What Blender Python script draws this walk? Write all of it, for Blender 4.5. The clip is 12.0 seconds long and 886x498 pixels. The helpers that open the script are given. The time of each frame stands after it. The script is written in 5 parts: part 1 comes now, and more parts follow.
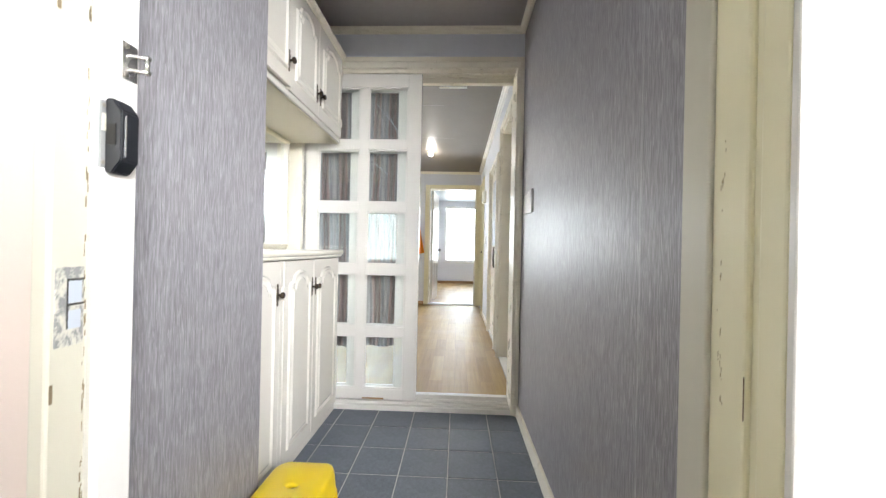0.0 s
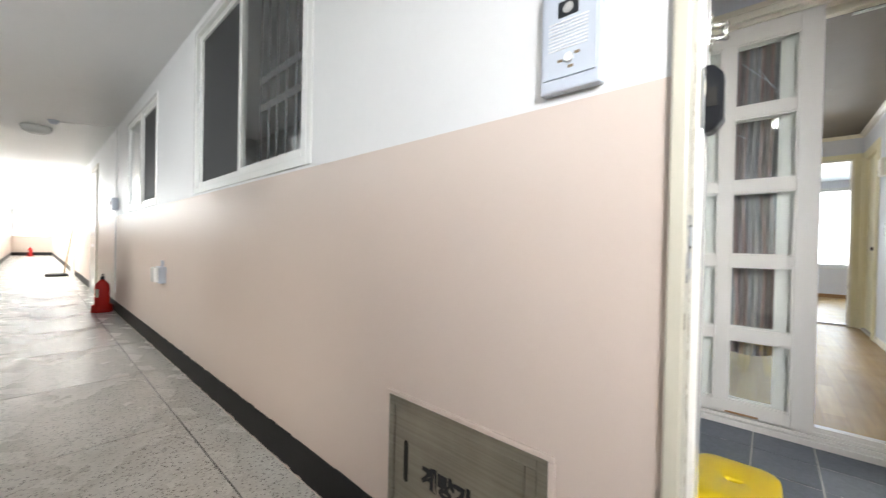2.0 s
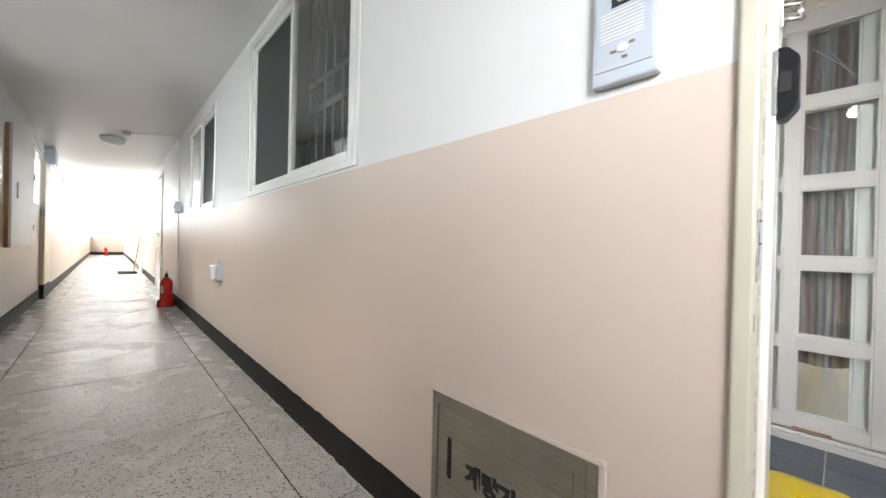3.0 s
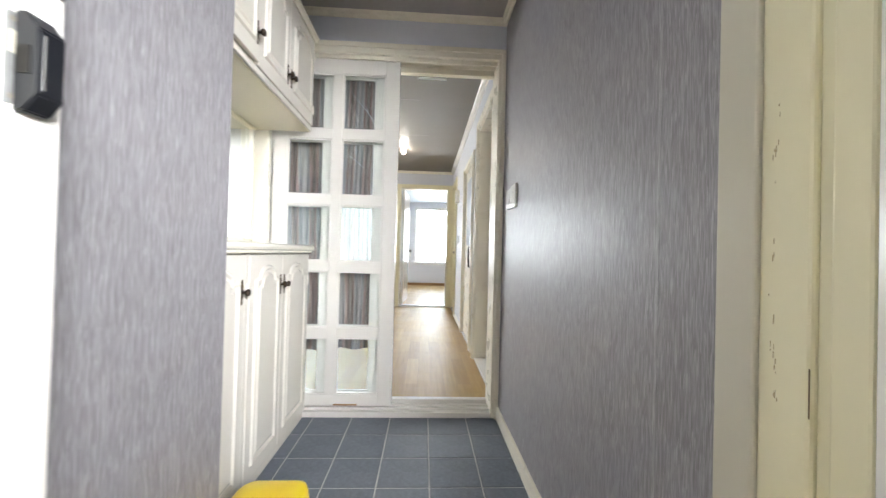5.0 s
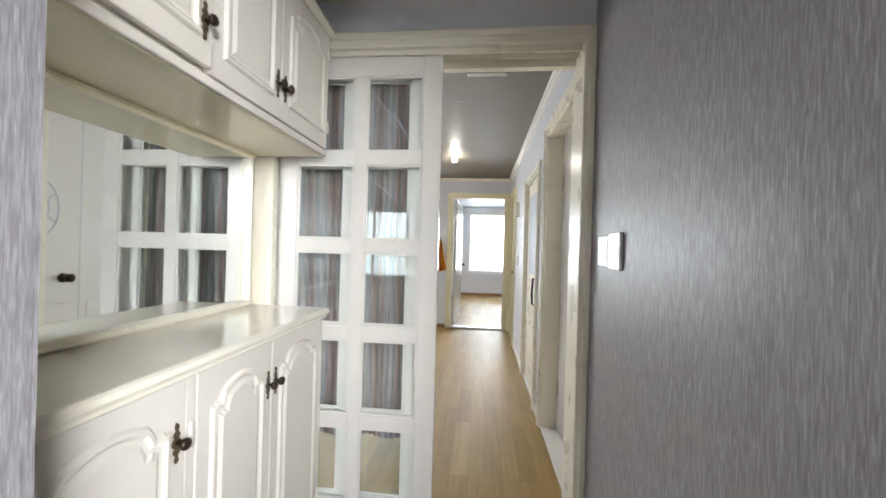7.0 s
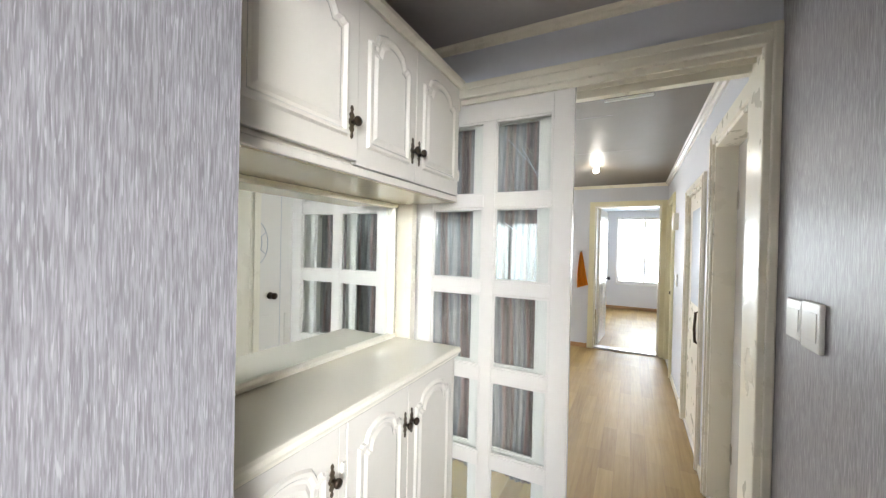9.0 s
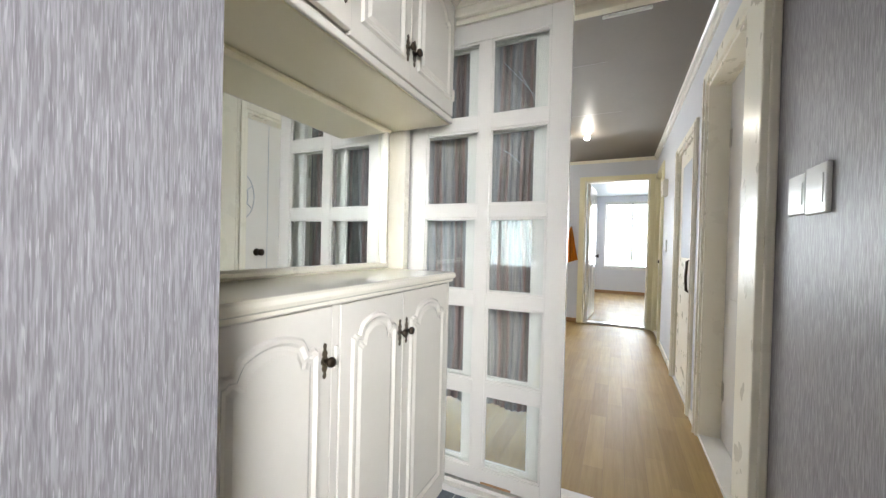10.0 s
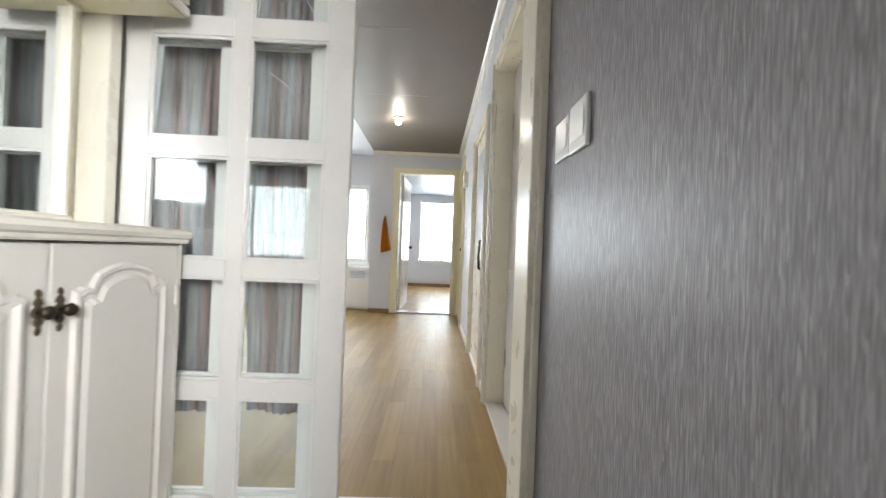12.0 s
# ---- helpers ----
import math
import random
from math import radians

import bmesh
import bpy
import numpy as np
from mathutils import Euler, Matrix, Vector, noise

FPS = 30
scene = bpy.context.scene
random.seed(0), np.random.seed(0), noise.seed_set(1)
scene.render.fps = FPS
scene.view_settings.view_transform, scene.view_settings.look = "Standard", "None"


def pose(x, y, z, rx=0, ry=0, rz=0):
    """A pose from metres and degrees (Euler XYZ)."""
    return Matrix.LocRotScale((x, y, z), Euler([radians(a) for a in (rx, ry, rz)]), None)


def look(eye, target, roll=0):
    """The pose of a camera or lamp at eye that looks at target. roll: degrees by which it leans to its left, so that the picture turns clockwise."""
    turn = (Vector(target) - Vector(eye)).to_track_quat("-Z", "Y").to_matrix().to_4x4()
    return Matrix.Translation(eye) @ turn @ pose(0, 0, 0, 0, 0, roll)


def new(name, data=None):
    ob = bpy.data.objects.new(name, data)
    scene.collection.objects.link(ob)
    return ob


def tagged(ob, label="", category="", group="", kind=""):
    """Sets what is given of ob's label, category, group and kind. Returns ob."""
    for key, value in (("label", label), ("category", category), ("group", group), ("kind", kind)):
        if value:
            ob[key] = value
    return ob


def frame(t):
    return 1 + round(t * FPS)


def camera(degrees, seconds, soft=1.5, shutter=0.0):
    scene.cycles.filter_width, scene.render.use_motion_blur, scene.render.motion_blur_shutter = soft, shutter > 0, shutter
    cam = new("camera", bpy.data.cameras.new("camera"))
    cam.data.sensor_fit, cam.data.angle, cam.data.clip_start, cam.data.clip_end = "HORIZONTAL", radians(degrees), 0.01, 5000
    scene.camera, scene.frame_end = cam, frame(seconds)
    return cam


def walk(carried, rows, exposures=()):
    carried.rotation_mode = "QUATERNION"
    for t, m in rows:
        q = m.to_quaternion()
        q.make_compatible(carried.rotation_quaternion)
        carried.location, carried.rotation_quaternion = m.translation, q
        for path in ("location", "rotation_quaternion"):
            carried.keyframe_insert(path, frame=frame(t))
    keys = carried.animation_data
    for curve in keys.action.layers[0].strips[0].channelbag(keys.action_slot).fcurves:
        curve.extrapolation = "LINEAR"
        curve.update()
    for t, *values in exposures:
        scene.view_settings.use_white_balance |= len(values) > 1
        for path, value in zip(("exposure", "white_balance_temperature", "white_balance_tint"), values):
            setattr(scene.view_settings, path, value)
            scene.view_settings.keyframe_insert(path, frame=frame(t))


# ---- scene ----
cam = camera(100.8, 12.0, soft=1.3, shutter=0.3)
PATH = [
    (0, (0.476, 0.369, 1.027), (0.398, 2.367, 1.029), 1.2),
    (0.5, (0.424, 0.349, 0.944), (0.207, 2.337, 0.943), 0.8),
    (1, (0.279, 0.322, 0.928), (-0.35, 2.221, 0.939), 0.3),
    (1.5, (0.134, 0.245, 0.943), (-0.944, 1.930, 0.926), 0.9),
    (2, (0.049, 0.157, 0.936), (-1.282, 1.649, 0.919), 1.2),
    (2.5, (0.011, 0.109, 0.934), (-1.477, 1.445, 0.910), 0.9),
    (3, (0.037, 0.141, 0.926), (-1.437, 1.493, 0.914), 1.4),
    (3.5, (0.124, 0.231, 0.938), (-1.089, 1.821, 0.915), 1.1),
    (3.7, (0.175, 0.275, 0.943), (-0.874, 1.977, 0.919), 1.1),
    (5.3, (0.424, 0.552, 1.0), (0.645, 2.54, 1.024), 1.5),
    (5.5, (0.428, 0.633, 1.008), (0.671, 2.618, 1.027), 1.5),
    (6, (0.439, 0.914, 1.044), (0.589, 2.909, 1.047), 1.6),
    (6.5, (0.453, 1.05, 1.141), (0.449, 3.05, 1.141), 1.4),
    (7, (0.416, 1.092, 1.29), (0.214, 3.082, 1.287), 1.6),
    (7.5, (0.445, 1.075, 1.496), (-0.018, 3.021, 1.491), 1.6),
    (7.7, (0.436, 1.076, 1.565), (-0.148, 2.989, 1.551), 1.4),
    (9.3, (0.455, 1.132, 1.406), (-0.468, 2.906, 1.391), 1.3),
    (9.5, (0.436, 1.143, 1.325), (-0.458, 2.932, 1.301), 1.4),
    (10, (0.416, 1.139, 1.134), (-0.444, 2.945, 1.111), 1.4),
    (10.5, (0.419, 1.139, 1.0), (-0.361, 2.98, 0.983), 1.3),
    (11, (0.444, 1.206, 0.956), (-0.053, 3.144, 0.948), 1.7),
    (11.5, (0.486, 1.298, 0.982), (0.321, 3.291, 0.985), 2.0),
    (12, (0.523, 1.486, 0.976), (0.57, 3.486, 0.987), 2.2),
]
EXPOSURES = [(0.0, 0.86), (0.6, 0.85), (1.2, 0.44), (2.5, 0.48), (3.5, 0.40), (5.3, 0.96), (6.5, 0.62), (7.5, 0.71), (9.5, 0.87), (10.0, 0.68), (11.0, 0.61), (12.0, 0.64)]
walk(cam, [(t, look(eye, target, roll)) for t, eye, target, roll in PATH], EXPOSURES)

# ---- world and lights ----
world = bpy.data.worlds.new("sky")
scene.world = world
world.use_nodes = True
wn = world.node_tree
sky = wn.nodes.new("ShaderNodeTexSky")
sky.sky_type = 'NISHITA'
sky.sun_disc = False
sky.sun_elevation = radians(40)
sky.sun_rotation = radians(160)
wn.links.new(sky.outputs[0], wn.nodes["Background"].inputs[0])
wn.nodes["Background"].inputs[1].default_value = 0.12


def sun_lamp():
    d = bpy.data.lights.new("sun", "SUN")
    d.energy, d.angle, d.color = 0.8, radians(14), (1.0, 0.96, 0.9)
    ob = new("sun", d)
    ob.matrix_world = look((0, 0, 0), (-0.25, 0.72, -0.64))


def window_light(name, centre, target, w, h, watts, colour=(0.92, 0.95, 1.0), spread=180):
    d = bpy.data.lights.new(name, "AREA")
    d.shape, d.size, d.size_y, d.energy, d.color = "RECTANGLE", w, h, watts, colour
    d.spread = radians(spread)
    ob = new(name, d)
    ob.matrix_world = look(centre, target)


sun_lamp()
window_light("corridor_window_light", (2.5, -2.2, 2.3), (1.2, 3, 1.2), 2.4, 1.3, 445)
# Added fill lamp that brightens the corridor wall near the front door.
window_light("corridor_middle_window_light", (-2.35, -0.70, 1.8), (-2.35, 0.83, 0.9), 3.8, 0.85, 5.5, (0.98, 0.985, 0.98))
window_light("corridor_far_window_light", (-18.4, -0.70, 1.8), (-18.4, 5, 1.6), 16.2, 0.88, 520, (0.98, 0.985, 0.98))
window_light("living_window_light", (-1.9, 7.33, 1.345), (-1.9, 0, 1.1), 2.72, 1.13, 68)
window_light("bedroom_window_light", (0.71, 11.13, 1.47), (0.71, 0, 1.2), 1.15, 1.55, 38)
bulb = bpy.data.lights.new("ceiling_bulb_light", "POINT")
bulb.energy, bulb.color, bulb.shadow_soft_size = 4.2, (1.0, 0.95, 0.86), 0.05
new("ceiling_bulb_light", bulb).location = (0.085, 5.42, 2.31)

# ---- materials ----


class Mat:
    """A principled material and a few node helpers."""

    def __init__(self, name, colour=(0.8, 0.8, 0.8), rough=0.5, metal=0.0, spec=0.5):
        self.m = bpy.data.materials.new(name)
        self.m.use_nodes = True
        self.t = self.m.node_tree
        self.b = self.t.nodes["Principled BSDF"]
        self.set("Base Color", (*colour, 1))
        self.set("Roughness", rough)
        self.set("Metallic", metal)
        self.set("Specular IOR Level", spec)
        self.co = None

    def set(self, key, value):
        self.b.inputs[key].default_value = value

    def node(self, kind, **inputs):
        n = self.t.nodes.new(kind)
        for k, v in inputs.items():
            n.inputs[k.replace("_", " ")].default_value = v
        return n

    def link(self, a, b):
        self.t.links.new(a, b)

    def coords(self, scale=(1, 1, 1), turn=(0, 0, 0)):
        if self.co is None:
            self.co = self.t.nodes.new("ShaderNodeTexCoord")
        mp = self.t.nodes.new("ShaderNodeMapping")
        mp.inputs["Scale"].default_value = scale
        mp.inputs["Rotation"].default_value = turn
        self.link(self.co.outputs["Object"], mp.inputs[0])
        return mp.outputs[0]

    def noise(self, size, scale=(1, 1, 1), detail=3.0, rough=0.55):
        n = self.node("ShaderNodeTexNoise", Scale=size, Detail=detail, Roughness=rough)
        self.link(self.coords(scale), n.inputs["Vector"])
        return n.outputs["Fac"]

    def ramp(self, fac, *stops):
        r = self.t.nodes.new("ShaderNodeValToRGB")
        e = r.color_ramp.elements
        while len(e) < len(stops):
            e.new(0.5)
        for k, (p, c) in zip(e, stops):
            k.position, k.color = p, (*c, 1)
        self.link(fac, r.inputs[0])
        return r.outputs[0]

    def mix(self, fac, a, b, mode="MIX"):
        n = self.t.nodes.new("ShaderNodeMix")
        n.data_type, n.blend_type = "RGBA", mode
        for sock, v in ((n.inputs[0], fac), (n.inputs[6], a), (n.inputs[7], b)):
            if isinstance(v, (int, float)):
                sock.default_value = v
            elif isinstance(v, tuple):
                sock.default_value = (*v, 1)
            else:
                self.link(v, sock)
        return n.outputs[2]

    def span(self, fac, lo, hi):
        n = self.t.nodes.new("ShaderNodeMapRange")
        n.inputs["To Min"].default_value, n.inputs["To Max"].default_value = lo, hi
        self.link(fac, n.inputs[0])
        return n.outputs[0]

    def colour(self, sock):
        self.link(sock, self.b.inputs["Base Color"])

    def rough(self, fac, lo, hi):
        self.link(self.span(fac, lo, hi), self.b.inputs["Roughness"])

    def bump(self, fac, strength=0.2, dist=0.002):
        n = self.node("ShaderNodeBump", Strength=strength, Distance=dist)
        self.link(fac, n.inputs["Height"])
        self.link(n.outputs[0], self.b.inputs["Normal"])


def paint(name, colour, rough=0.35, dirt=0.06, bump=0.08, spec=0.5, yellow=0.0):
    k = Mat(name, colour, rough, spec=spec)
    big = k.noise(1.4, detail=2)
    dark = tuple(c * (1 - dirt * 2.0) for c in colour)
    warm = (colour[0], colour[1] * (1 - 0.10 * yellow), colour[2] * (1 - 0.45 * yellow))
    c = k.ramp(big, (0.2, dark), (0.5, colour), (0.9, warm))
    c = k.mix(0.35, c, k.ramp(k.noise(34, detail=5, rough=0.7), (0.25, dark), (0.7, colour)))
    k.colour(c)
    k.rough(k.noise(9, detail=4), max(0.05, rough - 0.02), rough + 0.04)
    k.bump(k.noise(60, detail=2), bump, 0.002)
    return k.m


def wallpaper(name, light, mid, dark, rough, bump):
    """Paper with fine upright threads of several greys."""
    k = Mat(name, mid, rough, spec=0.45)
    fine = k.noise(1.0, (420, 420, 23), detail=2.5, rough=0.6)
    wide = k.noise(1.0, (165, 165, 11), detail=3)
    flecks = k.noise(1.0, (370, 370, 21), detail=1)
    base = k.ramp(fine, (0.40, dark), (0.5, mid), (0.59, light))
    base = k.mix(0.35, base, k.ramp(wide, (0.35, dark), (0.65, light)))
    pale = tuple(min(1, c * 1.35) for c in light)
    base = k.mix(k.ramp(flecks, (0.62, (0, 0, 0)), (0.68, (0.7, 0.7, 0.7))), base, pale)
    blot = k.noise(1.1, detail=4)
    base = k.mix(0.14, base, k.ramp(blot, (0.3, dark), (0.7, light)))
    k.colour(base)
    k.rough(wide, rough - 0.05, rough + 0.12)
    k.bump(fine, bump, 0.001)
    return k.m


M_PAPER = wallpaper("grey_streaked_wallpaper", (0.37, 0.355, 0.37), (0.262, 0.248, 0.26), (0.18, 0.167, 0.176), 0.41, 0.3)
# Paler copy of the grey paper, for the seam strip.
M_SEAM_PAPER = wallpaper("paler_streaked_wallpaper", (0.44, 0.425, 0.44), (0.33, 0.315, 0.325), (0.24, 0.225, 0.235), 0.4, 0.2)
M_PALE_PAPER = paint("pale_blue_grey_wallpaper", (0.76, 0.775, 0.82), 0.5, 0.04, 0.15)
M_INNER_PAPER = paint("pale_grey_wallpaper", (0.70, 0.715, 0.75), 0.42, 0.05, 0.15)
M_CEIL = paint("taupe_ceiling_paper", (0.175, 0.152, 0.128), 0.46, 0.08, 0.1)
M_HALL_CEIL = paint("hall_ceiling_paper", (0.42, 0.39, 0.385), 0.5, 0.10, 0.15)
M_BED_PAPER = paint("pale_bedroom_wallpaper", (0.79, 0.80, 0.83), 0.45, 0.03, 0.15)
M_BED_CEIL = paint("blue_grey_ceiling_paper", (0.50, 0.55, 0.58), 0.35, 0.04, 0.1)
M_LIVING_CEIL = paint("white_ceiling_paper", (0.72, 0.74, 0.76), 0.4, 0.04, 0.1)
M_WHITE = paint("glossy_white_enamel", (0.85, 0.82, 0.77), 0.16, 0.025, 0.05, yellow=0.25)
M_AGED = paint("aged_cream_enamel", (0.87, 0.79, 0.58), 0.10, 0.02, 0.015, yellow=0.3)
M_CABINET = paint("warm_white_enamel", (0.81, 0.765, 0.685), 0.17, 0.03, 0.05, yellow=0.3)
M_IVORY = paint("glossy_ivory_enamel", (0.87, 0.825, 0.70), 0.27, 0.01, 0.02, yellow=0.3)
M_CREAM = paint("worn_cream_enamel", (0.60, 0.565, 0.455), 0.30, 0.012, 0.05, yellow=0.15)
M_YELLOW = paint("old_yellow_enamel", (0.83, 0.77, 0.53), 0.34, 0.008, 0.04, yellow=0.08)
M_CREAMGLOSS = paint("glossy_cream_enamel", (0.91, 0.865, 0.74), 0.07, 0.012, 0.015, yellow=0.2)
M_CORR_WHITE = paint("corridor_white_paint", (0.765, 0.76, 0.75), 0.4, 0.03, 0.15)
M_PINK = paint("corridor_salmon_paint", (0.65, 0.542, 0.468), 0.34, 0.01, 0.12)
M_SKIRT = paint("black_skirting_paint", (0.016, 0.015, 0.015), 0.55, 0.3, 0.4, spec=0.3)
M_STEEL = Mat("brushed_steel", (0.33, 0.30, 0.25), 0.38, 0.85).m
M_CHROME = Mat("worn_chrome", (0.62, 0.61, 0.58), 0.25, 0.95).m
M_BLACK = Mat("black_plastic", (0.010, 0.011, 0.014), 0.28).m
M_HOLE = Mat("dark_slot", (0.02, 0.018, 0.015), 0.7).m
M_BRONZE = Mat("antique_bronze", (0.06, 0.042, 0.028), 0.34, 0.7).m
M_BRASS = paint("antique_brass", (0.085, 0.062, 0.034), 0.38, 0.2, 0.4)
M_STRIKE = paint("worn_plate", (0.60, 0.57, 0.49), 0.4, 0.15, 0.3)
M_SCUFF = paint("scuffed_metal", (0.30, 0.30, 0.29), 0.4, 0.3, 0.3)
M_PLASTIC = Mat("white_plastic", (0.82, 0.82, 0.79), 0.22).m
M_GREYPL = paint("grey_plastic", (0.52, 0.56, 0.62), 0.35, 0.06, 0.05)
M_RED = Mat("red_enamel", (0.55, 0.02, 0.015), 0.25).m
M_ORANGE = paint("orange_cloth", (0.85, 0.30, 0.02), 0.8, 0.08, 0.5)
M_GROUT = paint("tile_grout", (0.62, 0.61, 0.59), 0.8, 0.15, 0.3)
M_STAIN = paint("tan_stain", (0.52, 0.42, 0.22), 0.5, 0.1, 0.1)
M_DIRT = paint("brown_grime", (0.22, 0.16, 0.09), 0.8, 0.2, 0.2)
M_MIRROR = Mat("mirror_silver", (0.86, 0.89, 0.88), 0.015, 1.0).m
M_WOODCHIP = paint("bare_wood", (0.42, 0.24, 0.11), 0.6, 0.1, 0.3)
M_MESH = Mat("dark_insect_screen", (0.03, 0.03, 0.032), 0.6).m
M_GRILLE = Mat("window_bars", (0.10, 0.105, 0.115), 0.45, 0.3).m


def glass(name, tint=(0.93, 0.97, 0.96)):
    k = Mat(name, tint, 0.03)
    k.set("Transmission Weight", 1.0)
    k.set("IOR", 1.45)
    return k.m


M_GLASS = glass("clear_glass")


def floor_tile():
    k = Mat("slate_blue_tile", (0.10, 0.115, 0.145), 0.5)
    n = k.noise(46, detail=7, rough=0.85)
    big = k.noise(9, detail=4, rough=0.65)
    c = k.ramp(n, (0.36, (0.06, 0.073, 0.098)), (0.52, (0.135, 0.157, 0.195)), (0.68, (0.24, 0.265, 0.30)))
    c = k.mix(0.35, c, k.ramp(big, (0.3, (0.10, 0.117, 0.15)), (0.7, (0.21, 0.23, 0.268))))
    info = k.t.nodes.new("ShaderNodeObjectInfo")
    c = k.mix(0.25, c, k.ramp(info.outputs["Random"], (0.0, (0.09, 0.107, 0.14)), (1.0, (0.19, 0.213, 0.255))))
    k.colour(c)
    k.rough(n, 0.35, 0.6)
    k.bump(n, 0.25, 0.001)
    return k.m


M_TILE = floor_tile()


def terrazzo():
    k = Mat("terrazzo", (0.5, 0.48, 0.44), 0.3)
    v = k.node("ShaderNodeTexVoronoi", Scale=120.0)
    k.link(k.coords(), v.inputs["Vector"])
    sep = k.t.nodes.new("ShaderNodeSeparateColor")
    k.link(v.outputs["Color"], sep.inputs[0])
    chip = k.ramp(sep.outputs[0], (0.0, (0.07, 0.065, 0.06)), (0.24, (0.25, 0.235, 0.21)), (0.36, (0.62, 0.60, 0.55)), (0.75, (0.72, 0.70, 0.65)))
    gap = k.ramp(v.outputs["Distance"], (0.30, (0, 0, 0)), (0.55, (1, 1, 1)))
    c = k.mix(gap, chip, (0.64, 0.62, 0.58))
    wear = k.noise(2.1, detail=6, rough=0.65)
    c = k.mix(k.ramp(wear, (0.40, (0, 0, 0)), (0.68, (0.6, 0.6, 0.6))), c, (0.36, 0.335, 0.29))
    k.colour(c)
    k.rough(wear, 0.10, 0.42)
    return k.m


M_TERRAZZO = terrazzo()


def vinyl():
    """Printed wood vinyl: narrow strips that run away from the door."""
    k = Mat("wood_print_vinyl", (0.45, 0.3, 0.17), 0.28, spec=0.34)
    br = k.node("ShaderNodeTexBrick", Scale=1.0, Mortar_Size=0.0012, Brick_Width=0.62, Row_Height=0.095)
    br.offset = 0.37
    br.inputs["Color1"].default_value = (0.0, 0.0, 0.0, 1)
    br.inputs["Color2"].default_value = (1, 1, 1, 1)
    br.inputs["Mortar"].default_value = (0.3, 0.3, 0.3, 1)
    k.link(k.coords(turn=(0, 0, radians(90))), br.inputs["Vector"])
    tone = k.ramp(br.outputs["Color"], (0.0, (0.27, 0.165, 0.045)), (0.5, (0.34, 0.218, 0.064)), (1.0, (0.41, 0.275, 0.09)))
    grain = k.noise(1.0, (55, 2.4, 30), detail=5, rough=0.65)
    c = k.mix(0.4, tone, k.ramp(grain, (0.3, (0.21, 0.12, 0.038)), (0.7, (0.44, 0.295, 0.115))))
    seam = k.ramp(br.outputs["Fac"], (0.0, (0, 0, 0)), (1.0, (0.55, 0.55, 0.55)))
    c = k.mix(seam, c, (0.25, 0.15, 0.075))
    k.colour(c)
    k.rough(k.noise(2.6, detail=5, rough=0.65), 0.3, 0.6)
    k.bump(grain, 0.08, 0.0006)
    return k.m


M_VINYL = vinyl()


def curtain_cloth(alpha):
    """Thin cloth with upright wavy stripes of grey, brown and rust."""
    k = Mat("striped_sheer_cloth", (0.4, 0.36, 0.36), 0.8)
    wv = k.node("ShaderNodeTexWave", Scale=1.0, Distortion=5.0, Detail=2.0)
    wv.inputs["Detail Scale"].default_value = 0.6
    wv.bands_direction = 'X'
    k.link(k.coords((2.7, 0.5, 1.2)), wv.inputs["Vector"])
    wide = k.ramp(wv.outputs["Fac"], (0.0, (0.13, 0.09, 0.085)), (0.3, (0.34, 0.175, 0.15)), (0.5, (0.32, 0.29, 0.285)), (0.75, (0.22, 0.222, 0.245)), (1.0, (0.40, 0.36, 0.34)))
    thread = k.noise(1.0, (260, 20, 5), detail=2)
    c = k.mix(0.3, wide, k.ramp(thread, (0.35, (0.10, 0.08, 0.08)), (0.7, (0.46, 0.43, 0.42))))
    k.colour(c)
    k.set("Transmission Weight", 0.0)
    k.set("Alpha", alpha)
    return k.m


M_CURTAIN = curtain_cloth(0.988)
M_CURTAIN_THIN = curtain_cloth(0.925)


def glow(name, colour, strength):
    k = Mat(name, colour, 0.5)
    k.set("Emission Color", (*colour, 1))
    k.set("Emission Strength", strength)
    return k.m


M_BULB = glow("lit_bulb", (1.0, 0.97, 0.9), 14.0)
M_SKYLIGHT = glow("bright_overcast_distance", (0.95, 0.98, 1.0), 1.6)

# ---- mesh helpers ----


def box(bm, x0, x1, y0, y1, z0, z1, bevel=0.0, seg=2):
    """Adds one box, with its edges rounded by bevel."""
    vs = [bm.verts.new((x, y, z)) for x in (x0, x1) for y in (y0, y1) for z in (z0, z1)]
    fs = [bm.faces.new([vs[i] for i in q]) for q in ((0, 1, 3, 2), (4, 6, 7, 5), (0, 4, 5, 1), (2, 3, 7, 6), (0, 2, 6, 4), (1, 5, 7, 3))]
    if bevel:
        edges = list({e for f in fs for e in f.edges})
        bmesh.ops.bevel(bm, geom=edges, offset=bevel, segments=seg, affect='EDGES', profile=0.5)
    return bm


def boxes(*rows, bevel=0.0):
    bm = bmesh.new()
    for r in rows:
        box(bm, *r, bevel=bevel)
    return bm


def lathe(bm, profile, seg=24, at=(0, 0, 0), axis="z"):
    """Turns rows of (radius, height) about an axis through at."""
    rings = []
    for r, h in profile:
        ring = []
        for i in range(seg):
            a = 2 * math.pi * i / seg
            u, v = r * math.cos(a), r * math.sin(a)
            p = {"z": (u, v, h), "x": (h, u, v), "y": (u, h, v)}[axis]
            ring.append(bm.verts.new(tuple(c + d for c, d in zip(p, at))))
        rings.append(ring)
    for a, b in zip(rings, rings[1:]):
        for i in range(seg):
            bm.faces.new((a[i], a[(i + 1) % seg], b[(i + 1) % seg], b[i]))
    bm.faces.new(rings[0][::-1])
    bm.faces.new(rings[-1])
    bmesh.ops.recalc_face_normals(bm, faces=bm.faces)
    return bm


